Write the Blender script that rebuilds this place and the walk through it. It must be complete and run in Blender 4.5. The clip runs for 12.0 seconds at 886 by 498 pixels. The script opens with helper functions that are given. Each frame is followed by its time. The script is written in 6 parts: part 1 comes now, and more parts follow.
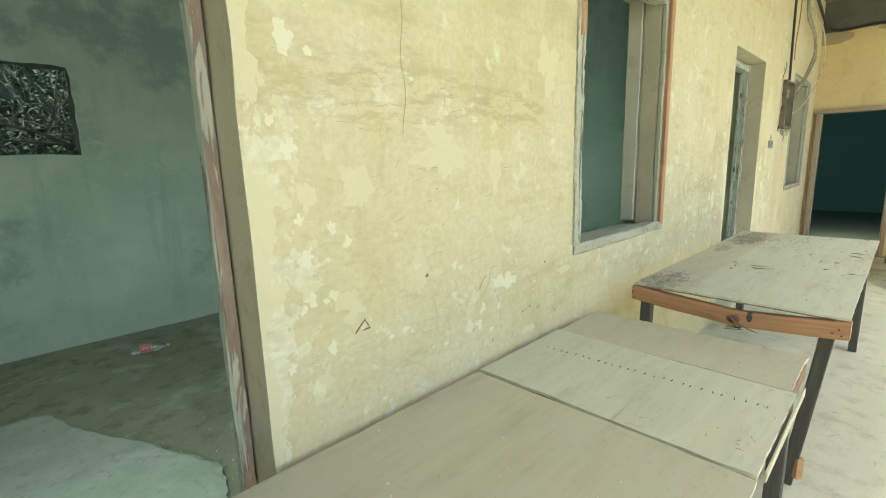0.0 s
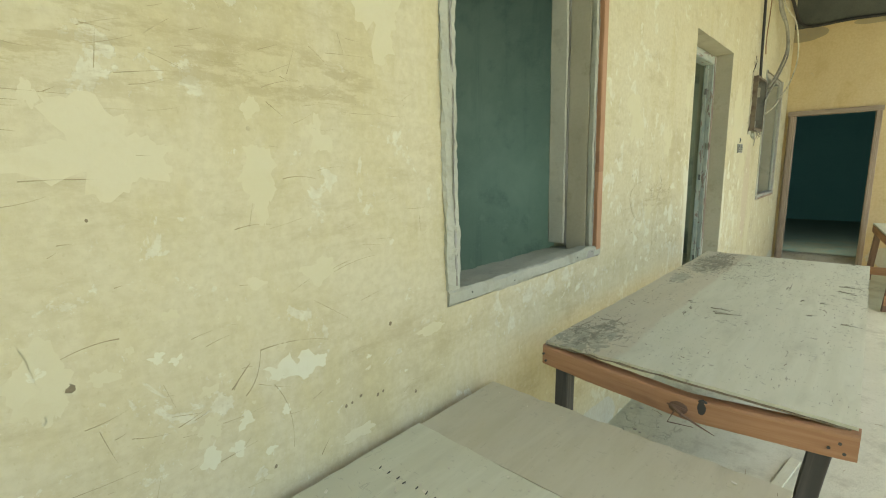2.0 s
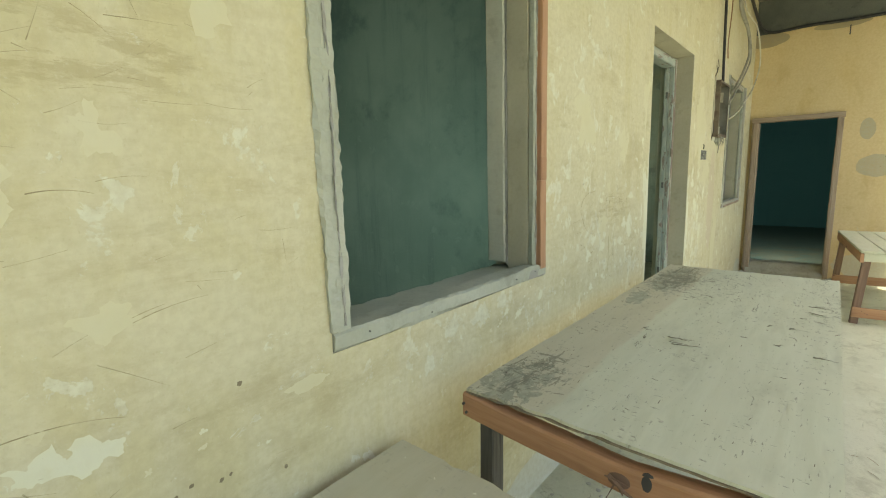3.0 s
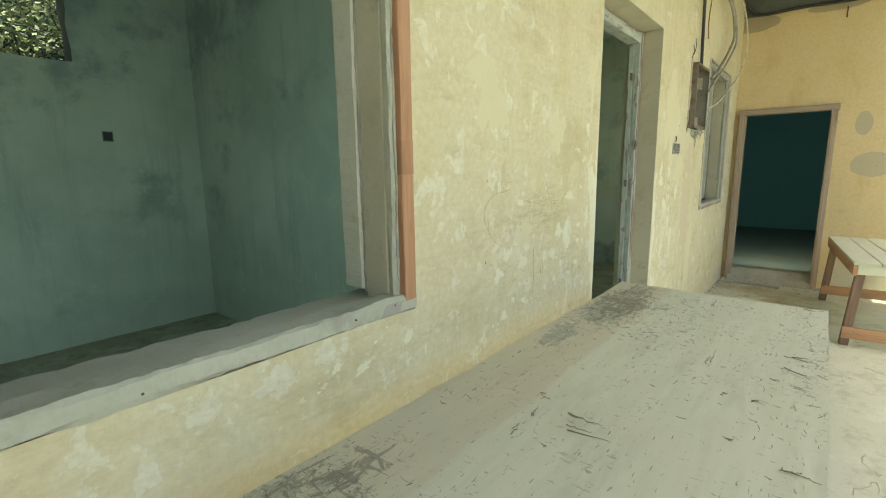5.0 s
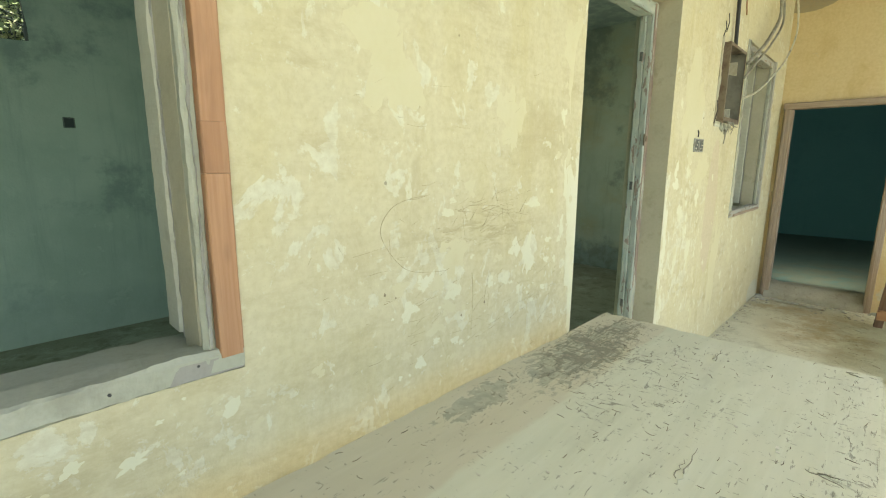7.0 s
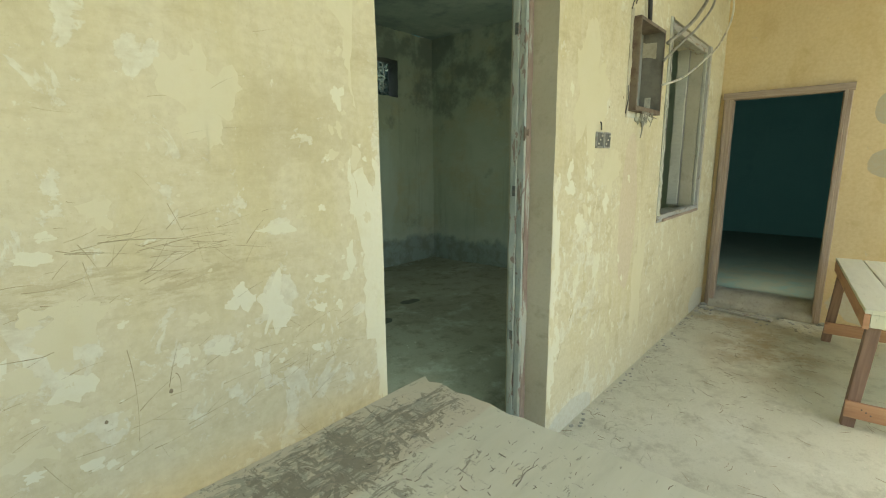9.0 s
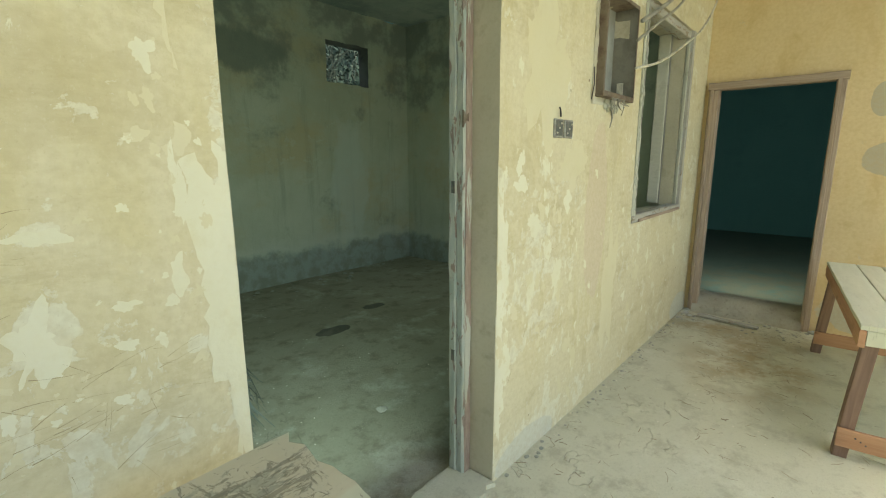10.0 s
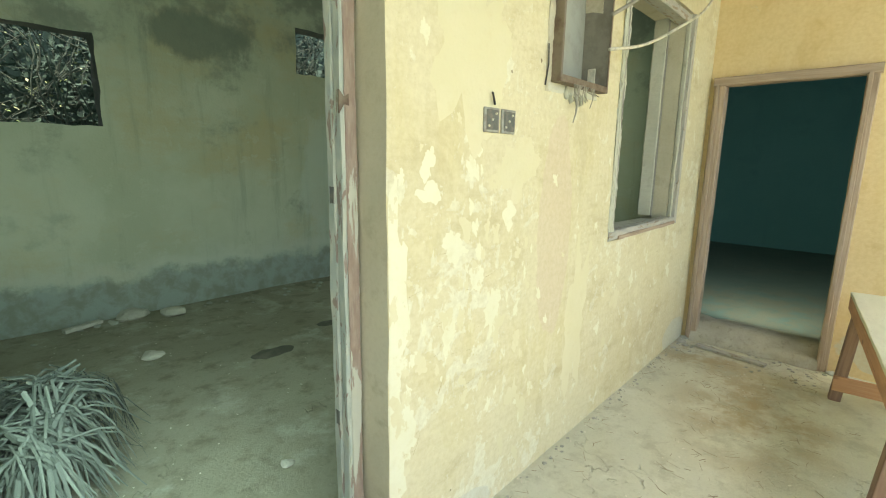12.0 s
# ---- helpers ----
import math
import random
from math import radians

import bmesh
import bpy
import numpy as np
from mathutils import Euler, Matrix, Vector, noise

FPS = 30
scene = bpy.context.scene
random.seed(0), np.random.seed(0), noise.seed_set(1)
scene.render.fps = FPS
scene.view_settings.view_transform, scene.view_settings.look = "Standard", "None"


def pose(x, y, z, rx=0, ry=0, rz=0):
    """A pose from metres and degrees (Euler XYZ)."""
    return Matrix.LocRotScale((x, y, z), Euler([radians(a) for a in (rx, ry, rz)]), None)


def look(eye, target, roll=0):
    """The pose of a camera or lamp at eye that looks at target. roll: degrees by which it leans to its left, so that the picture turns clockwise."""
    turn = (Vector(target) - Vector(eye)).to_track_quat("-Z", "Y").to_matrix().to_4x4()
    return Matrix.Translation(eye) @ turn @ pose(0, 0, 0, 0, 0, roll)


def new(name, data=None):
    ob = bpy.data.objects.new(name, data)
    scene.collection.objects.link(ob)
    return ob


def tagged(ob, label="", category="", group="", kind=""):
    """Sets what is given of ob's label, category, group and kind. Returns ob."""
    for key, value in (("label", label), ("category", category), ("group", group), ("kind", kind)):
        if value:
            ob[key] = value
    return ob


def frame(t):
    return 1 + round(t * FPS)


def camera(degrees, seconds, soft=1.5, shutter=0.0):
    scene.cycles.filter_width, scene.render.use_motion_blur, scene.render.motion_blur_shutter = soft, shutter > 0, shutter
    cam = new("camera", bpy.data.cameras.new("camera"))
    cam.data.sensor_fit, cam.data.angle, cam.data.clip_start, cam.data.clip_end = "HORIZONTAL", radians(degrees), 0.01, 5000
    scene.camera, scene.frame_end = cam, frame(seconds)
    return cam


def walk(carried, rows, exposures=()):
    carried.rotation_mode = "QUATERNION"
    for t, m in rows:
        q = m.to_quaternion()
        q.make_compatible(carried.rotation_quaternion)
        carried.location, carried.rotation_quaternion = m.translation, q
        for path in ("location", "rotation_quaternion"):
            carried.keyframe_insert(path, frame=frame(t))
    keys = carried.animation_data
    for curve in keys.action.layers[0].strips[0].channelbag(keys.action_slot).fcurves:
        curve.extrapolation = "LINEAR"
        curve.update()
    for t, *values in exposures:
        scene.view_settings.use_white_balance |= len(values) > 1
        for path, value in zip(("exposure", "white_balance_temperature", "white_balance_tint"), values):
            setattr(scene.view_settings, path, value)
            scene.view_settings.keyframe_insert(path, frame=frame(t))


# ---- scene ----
cam = camera(88.3, 12.0, 1.1)
PATH = [
    (0, (1.635, -0.057, 1.507), (3.012, 1.345, 1.135), -1.6),
    (0.5, (1.845, -0.015, 1.49), (3.226, 1.382, 1.116), -1.6),
    (1, (2.064, 0.034, 1.491), (3.462, 1.414, 1.116), -1.8),
    (1.5, (2.331, 0.026, 1.496), (3.747, 1.392, 1.133), -1.8),
    (2, (2.568, 0.075, 1.497), (4.0, 1.425, 1.144), -1.4),
    (2.5, (2.765, 0.119, 1.482), (4.225, 1.449, 1.167), -1.8),
    (3, (2.968, 0.106, 1.491), (4.466, 1.391, 1.17), -1.6),
    (3.5, (3.183, 0.065, 1.5), (4.686, 1.342, 1.169), -1.5),
    (5.3, (3.854, 0.102, 1.468), (5.361, 1.369, 1.119), -0.6),
    (5.5, (3.904, 0.082, 1.476), (5.381, 1.383, 1.122), -0.5),
    (6, (4.055, 0.067, 1.484), (5.496, 1.404, 1.114), -0.1),
    (6.5, (4.242, 0.097, 1.485), (5.656, 1.462, 1.113), 0.4),
    (6.7, (4.303, 0.108, 1.479), (5.714, 1.477, 1.109), 0.4),
    (8.3, (5.028, 0.009, 1.474), (6.437, 1.383, 1.116), -0.0),
    (8.5, (5.109, 0.007, 1.475), (6.538, 1.36, 1.117), 0.1),
    (9, (5.326, 0.002, 1.488), (6.791, 1.309, 1.119), -0.5),
    (9.5, (5.557, -0.017, 1.482), (7.034, 1.280, 1.107), -0.6),
    (10, (5.772, 0.020, 1.462), (7.255, 1.308, 1.078), -0.2),
    (10.5, (5.934, 0.055, 1.481), (7.408, 1.350, 1.095), 0.2),
    (11, (6.125, 0.092, 1.462), (7.605, 1.384, 1.082), 0.4),
    (11.5, (6.317, 0.060, 1.454), (7.783, 1.368, 1.082), 0.9),
    (12, (6.450, 0.037, 1.454), (7.893, 1.370, 1.081), 0.9),
]
EXPOSURE = [(t, 1.92 + e, 7680, 0) for t, e in ((0, -0.08), (1, -0.26), (1.5, -0.3), (2.5, -0.44), (3.7, -0.44), (5.4, -0.22), (6.5, -0.02), (8.4, -0.3), (9.5, -0.4), (10.5, -0.2), (11, -0.04), (12, 0.2))]
walk(cam, [(t, look(eye, target, roll)) for t, eye, target, roll in PATH], EXPOSURE)

# ---- light ----
EX_IN = 10.92
SUN_EL, SUN_AZ = 75.0, 205.0
world = bpy.data.worlds.new("sky")
scene.world = world
world.use_nodes = True
wn = world.node_tree
sky = wn.nodes.new("ShaderNodeTexSky")
sky.sky_type, sky.sun_disc = "NISHITA", False
sky.sun_elevation, sky.sun_rotation = radians(SUN_EL), radians(SUN_AZ)
sky.air_density, sky.dust_density, sky.ozone_density = 1.0, 3.0, 1.0
wn.links.new(sky.outputs[0], wn.nodes["Background"].inputs[0])
wn.nodes["Background"].inputs[1].default_value = 0.15
sun_data = bpy.data.lights.new("sun", "SUN")
sun_data.energy, sun_data.angle, sun_data.color = 2.0, radians(0.6), (1.0, 0.96, 0.88)
sun = new("sun", sun_data)
SUN_TO = Vector((math.sin(radians(SUN_AZ)) * math.cos(radians(SUN_EL)), math.cos(radians(SUN_AZ)) * math.cos(radians(SUN_EL)), math.sin(radians(SUN_EL))))
sun.matrix_world = look((SUN_TO * 20)[:], (0, 0, 0))


def fill_lamp(name, at, to, width, height, watts, colour=(0.80, 1.0, 0.95)):
    """Added area lamp in an opening, boosting the daylight in the room behind."""
    d = bpy.data.lights.new(name, "AREA")
    d.shape, d.size, d.size_y, d.energy, d.color = "RECTANGLE", width, height, watts, colour
    new(name, d).matrix_world = look(at, to)


fill_lamp("door_daylight_fill", (1.58, 1.40, 1.12), (1.58, 3, 1.12), 0.95, 1.5, 8.2, (0.70, 0.96, 1.0))
fill_lamp("window_daylight_fill", (4.21, 1.40, 1.32), (4.21, 3, 1.32), 1.05, 0.42, 4.7, (0.56, 0.96, 1.0))
fill_lamp("door_daylight_fill", (6.75, 1.42, 1.12), (6.75, 3, 1.12), 0.9, 1.5, 7.4, (0.67, 0.96, 1.0))
fill_lamp("window_daylight_fill", (9.5, 1.40, 1.75), (9.5, 3, 1.75), 1.05, 1.25, 2.0)
fill_lamp("door_daylight_fill", (EX_IN, 0.56, 1.0), (13, 0.56, 0.9), 0.75, 1.3, 3.9, (0.80, 1.0, 0.97))


# ---- materials ----
class Graph:
    """A small helper round one node material."""

    def __init__(self, name, rough=0.8, metal=0.0):
        self.mat = bpy.data.materials.new(name)
        self.mat.use_nodes = True
        self.nt = self.mat.node_tree
        self.bsdf = self.nt.nodes["Principled BSDF"]
        self.put(self.bsdf.inputs["Roughness"], rough)
        self.put(self.bsdf.inputs["Metallic"], metal)
        self.obj = self.nt.nodes.new("ShaderNodeTexCoord").outputs["Object"]
        self.uv = self.obj.node.outputs["UV"]

    def put(self, socket, value):
        if isinstance(value, bpy.types.NodeSocket):
            self.nt.links.new(value, socket)
        else:
            socket.default_value = value

    def scaled(self, co, s, loc=(0, 0, 0), rot=(0, 0, 0)):
        n = self.nt.nodes.new("ShaderNodeMapping")
        self.put(n.inputs["Vector"], co)
        n.inputs["Scale"].default_value = s
        n.inputs["Location"].default_value = loc
        n.inputs["Rotation"].default_value = rot
        return n.outputs[0]

    def noise(self, co, scale, detail=4.0, rough=0.55, warp=0.0):
        n = self.nt.nodes.new("ShaderNodeTexNoise")
        self.put(n.inputs["Vector"], co)
        n.inputs["Scale"].default_value = scale
        n.inputs["Detail"].default_value = detail
        n.inputs["Roughness"].default_value = rough
        n.inputs["Distortion"].default_value = warp
        return n.outputs[0]

    def cells(self, co, scale, feature="DISTANCE_TO_EDGE"):
        n = self.nt.nodes.new("ShaderNodeTexVoronoi")
        n.feature = feature
        self.put(n.inputs["Vector"], co)
        n.inputs["Scale"].default_value = scale
        return n.outputs[0]

    def ramp(self, value, lo, hi, a=0.0, b=1.0):
        n = self.nt.nodes.new("ShaderNodeMapRange")
        n.interpolation_type = "SMOOTHSTEP"
        for k, v in zip(("Value", "From Min", "From Max", "To Min", "To Max"), (value, lo, hi, a, b)):
            self.put(n.inputs[k], v)
        return n.outputs[0]

    def math(self, op, a, b=0.0):
        n = self.nt.nodes.new("ShaderNodeMath")
        n.operation = op
        self.put(n.inputs[0], a)
        self.put(n.inputs[1], b)
        return n.outputs[0]

    def axis(self, co, which):
        n = self.nt.nodes.new("ShaderNodeSeparateXYZ")
        self.put(n.inputs[0], co)
        return n.outputs[which]

    def reach(self, co, centre, radii):
        """Distance from centre in units of the radii."""
        n = self.nt.nodes.new("ShaderNodeMapping")
        n.vector_type = "TEXTURE"
        self.put(n.inputs["Vector"], co)
        n.inputs["Location"].default_value = centre
        n.inputs["Scale"].default_value = radii
        d = self.nt.nodes.new("ShaderNodeVectorMath")
        d.operation = "LENGTH"
        self.put(d.inputs[0], n.outputs[0])
        return d.outputs["Value"]

    def blob(self, co, centre, radii):
        """1 at centre, falling to 0 at the radii."""
        return self.ramp(self.reach(co, centre, radii), 0.25, 1.0, 1.0, 0.0)

    def mix(self, fac, a, b, mode="MIX"):
        n = self.nt.nodes.new("ShaderNodeMix")
        n.data_type, n.blend_type = "RGBA", mode
        self.put(n.inputs[0], fac)
        self.put(n.inputs[6], (*a, 1) if isinstance(a, tuple) else a)
        self.put(n.inputs[7], (*b, 1) if isinstance(b, tuple) else b)
        return n.outputs[2]

    def random(self):
        return self.nt.nodes.new("ShaderNodeObjectInfo").outputs["Random"]

    def island(self):
        return self.nt.nodes.new("ShaderNodeNewGeometry").outputs["Random Per Island"]

    def finish(self, colour, height=None, strength=0.4, dist=0.01, rough=None):
        self.put(self.bsdf.inputs["Base Color"], (*colour, 1) if isinstance(colour, tuple) else colour)
        if rough is not None:
            self.put(self.bsdf.inputs["Roughness"], rough)
        if height is not None:
            n = self.nt.nodes.new("ShaderNodeBump")
            n.inputs["Strength"].default_value = strength
            n.inputs["Distance"].default_value = dist
            self.put(n.inputs["Height"], height)
            self.put(self.bsdf.inputs["Normal"], n.outputs[0])
        return self.mat


def wall_paint(name, paint, worn, under, soil, blobs=(), smears=(), daubs=(), peel=0.60, grime=1.0):
    """Old distemper: flaked to a paler coat, scratched, stained and cracked."""
    g = Graph(name, 0.85)
    co = g.obj
    big = g.noise(co, 1.3, 5, 0.6)
    mid = g.noise(g.scaled(co, (1, 1, 0.8)), 5.0, 6, 0.62, 0.4)
    fine = g.noise(co, 42, 4, 0.6)
    streak = g.noise(g.scaled(co, (7, 7, 0.9)), 1.6, 5, 0.6)
    dens = g.ramp(big, 0.40, 0.62, -0.02, 0.05)
    for centre, radii, amount in blobs:
        dens = g.math("ADD", dens, g.math("MULTIPLY", g.blob(co, centre, radii), amount))
    flake = g.noise(g.scaled(co, (1, 1, 0.85), (1, 3, 5)), 9.0, 7, 0.62, 0.5)
    peeled = g.ramp(g.math("ADD", flake, dens), peel, peel + 0.022)
    small = g.ramp(g.math("ADD", g.noise(co, 24, 6, 0.72, 0.3), g.math("MULTIPLY", dens, 0.8)), peel + 0.025, peel + 0.055, 0.0, 0.9)
    peeled = g.math("MAXIMUM", peeled, small)
    col = g.mix(g.ramp(streak, 0.35, 0.7), paint, worn)
    col = g.mix(g.ramp(big, 0.38, 0.64, 0.0, 0.75), col, worn)
    tone = g.noise(g.scaled(co, (1, 1, 0.75), (2, 2, 6)), 3.4, 8, 0.66, 0.5)
    col = g.mix(g.ramp(tone, 0.48, 0.58, 0.0, 0.7), col, worn)
    col = g.mix(g.ramp(tone, 0.44, 0.34, 0.0, 0.3), col, soil)
    sweep = g.noise(g.scaled(co, (4, 4, 46)), 1.0, 4, 0.6)
    col = g.mix(g.ramp(sweep, 0.45, 0.75, 0.0, 0.12 * grime), col, soil)
    col = g.mix(peeled, col, g.mix(g.ramp(g.noise(co, 26, 4, 0.6), 0.4, 0.7, 0.0, 0.5), under, worn))
    # brownish dirt and pits
    dirt = g.ramp(g.noise(g.scaled(co, (1, 1, 2.6)), 2.4, 8, 0.74), 0.50, 0.74, 0.0, 0.62 * grime)
    col = g.mix(dirt, col, soil)
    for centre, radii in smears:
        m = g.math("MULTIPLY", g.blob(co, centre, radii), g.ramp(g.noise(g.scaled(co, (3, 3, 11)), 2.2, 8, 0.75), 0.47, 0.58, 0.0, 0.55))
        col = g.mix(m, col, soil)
    for centre, radii, tint in daubs:
        m = g.ramp(g.math("ADD", g.blob(co, centre, radii), g.math("MULTIPLY", g.noise(co, 6, 5, 0.65), 0.5)), 0.62, 0.68, 0.0, 0.7)
        col = g.mix(m, col, tint)
    pits = g.ramp(g.cells(co, 9.0, "F1"), 0.035, 0.055, 1.0, 0.0)
    pits = g.math("MULTIPLY", pits, g.ramp(g.noise(co, 1.9, 2), 0.55, 0.6))
    col = g.mix(g.math("MULTIPLY", pits, 0.8), col, (0.16, 0.12, 0.07))
    col = g.mix(g.ramp(fine, 0.3, 0.75, 0.0, 0.3), col, soil)
    speck = g.noise(g.scaled(co, (1, 1, 0.7)), 130, 3, 0.7)
    col = g.mix(g.ramp(speck, 0.58, 0.74, 0.0, 0.28), col, soil)
    col = g.mix(g.ramp(speck, 0.42, 0.28, 0.0, 0.2), col, under)
    hgt = g.math("ADD", g.math("MULTIPLY", peeled, -0.16), g.math("MULTIPLY", fine, 0.35))
    hgt = g.math("ADD", hgt, g.math("MULTIPLY", mid, 0.8))
    hgt = g.math("SUBTRACT", hgt, g.math("MULTIPLY", pits, 0.6))
    hgt = g.math("ADD", hgt, g.math("MULTIPLY", sweep, 0.18))
    hgt = g.math("ADD", hgt, g.math("MULTIPLY", speck, 0.3))
    return g.finish(col, hgt, 0.5, 0.007)


def plaster(name, a, b, dark, scale=1.0):
    g = Graph(name, 0.9)
    co = g.obj
    big, mid, fine = g.noise(co, 1.6 * scale, 5, 0.6), g.noise(co, 8 * scale, 6, 0.65), g.noise(co, 70, 3)
    col = g.mix(g.ramp(big, 0.35, 0.65), a, b)
    col = g.mix(g.ramp(mid, 0.52, 0.72, 0.0, 0.6), col, dark)
    col = g.mix(g.ramp(fine, 0.4, 0.8, 0.0, 0.2), col, dark)
    return g.finish(col, g.math("ADD", mid, g.math("MULTIPLY", fine, 0.4)), 0.5, 0.006)


def room_wall(name, a, b, stain, plinth, rusty=None, damp=1.0, washes=()):
    """Sooty, rain-streaked lime wash with a ragged damp cement plinth."""
    g = Graph(name, 0.9)
    co = g.obj
    big = g.noise(co, 0.9, 6, 0.62)
    streak = g.noise(g.scaled(co, (4.5, 4.5, 0.4)), 1.3, 7, 0.68)
    mid = g.noise(co, 6.0, 7, 0.68, 0.3)
    fine = g.noise(co, 55, 3)
    col = g.mix(g.ramp(big, 0.36, 0.66), a, b)
    if rusty:
        col = g.mix(g.ramp(g.noise(g.scaled(co, (1, 1, 1.4), (3, 8, 1)), 1.1, 6, 0.65), 0.45, 0.68, 0.0, 0.7), col, rusty)
    col = g.mix(g.ramp(streak, 0.50, 0.76, 0.0, 0.55), col, stain)
    col = g.mix(g.ramp(mid, 0.60, 0.63, 0.0, 0.45), col, b)
    z = g.axis(co, 2)
    high = g.ramp(z, 1.6, 3.0, 0.0, 0.13)
    soot = g.noise(g.scaled(co, (1, 1, 1.1), (9, 4, 2)), 1.35, 7, 0.68)
    col = g.mix(g.ramp(g.math("ADD", soot, high), 0.56, 0.72, 0.0, 0.8), col, stain)
    for centre, radii, tint, amount in washes:
        m = g.ramp(g.math("ADD", g.math("MULTIPLY", g.blob(co, centre, radii), 0.5), g.noise(g.scaled(co, (2.2, 2.2, 1.2)), 1.6, 8, 0.72)), 0.66, 0.92, 0.0, amount)
        col = g.mix(m, col, tint)
    edge = g.math("ADD", z, g.math("MULTIPLY", g.noise(co, 2.6, 7, 0.7), -0.55))
    col = g.mix(g.math("MULTIPLY", g.ramp(edge, 0.13, 0.34, 1.0, 0.0), 0.45 * damp), col, (0.50, 0.54, 0.48))
    col = g.mix(g.ramp(edge, 0.03, 0.16, 0.85 * damp, 0.0), col, g.mix(g.ramp(mid, 0.4, 0.62), plinth, stain))
    return g.finish(col, g.math("ADD", mid, g.math("MULTIPLY", fine, 0.4)), 0.6, 0.010)


def ground_mat(name, a, b, dark, pale, scale=1.0, brown=None, spots=()):
    """Trodden cement or soil: dust drifts, dirt, grit and fine cracks."""
    g = Graph(name, 0.95)
    co = g.obj
    big, mid = g.noise(co, 0.9 * scale, 6, 0.6), g.noise(co, 5.5 * scale, 8, 0.72)
    fine, grit = g.noise(co, 60, 5, 0.75), g.cells(co, 110, "F1")
    col = g.mix(g.ramp(big, 0.36, 0.64), a, b)
    if brown:
        for centre, radii in spots:
            m = g.math("MULTIPLY", g.blob(co, centre, radii), g.ramp(g.noise(co, 3.0, 6, 0.65), 0.36, 0.6))
            col = g.mix(m, col, brown)
    col = g.mix(g.ramp(mid, 0.48, 0.66, 0.0, 0.75), col, dark)
    col = g.mix(g.ramp(g.noise(g.scaled(co, (1, 1, 1), (4, 7, 0)), 2.2 * scale, 7, 0.7), 0.52, 0.66, 0.0, 0.55), col, pale)
    col = g.mix(g.ramp(fine, 0.52, 0.72, 0.0, 0.5), col, dark)
    col = g.mix(g.math("MULTIPLY", g.ramp(grit, 0.10, 0.2, 1.0, 0.0), g.ramp(g.noise(co, 7, 2), 0.50, 0.60)), col, pale)
    line = g.noise(co, 1.3, 5, 0.6, 0.2)
    line = g.ramp(g.math("ABSOLUTE", g.math("SUBTRACT", line, 0.5)), 0.0, 0.0035, 1.0, 0.0)
    line = g.math("MULTIPLY", line, g.ramp(g.noise(co, 1.7, 2), 0.5, 0.56))
    col = g.mix(g.math("MULTIPLY", line, 0.6), col, dark)
    h = g.math("ADD", mid, g.math("MULTIPLY", fine, 0.7))
    return g.finish(col, g.math("SUBTRACT", h, line), 0.7, 0.014)


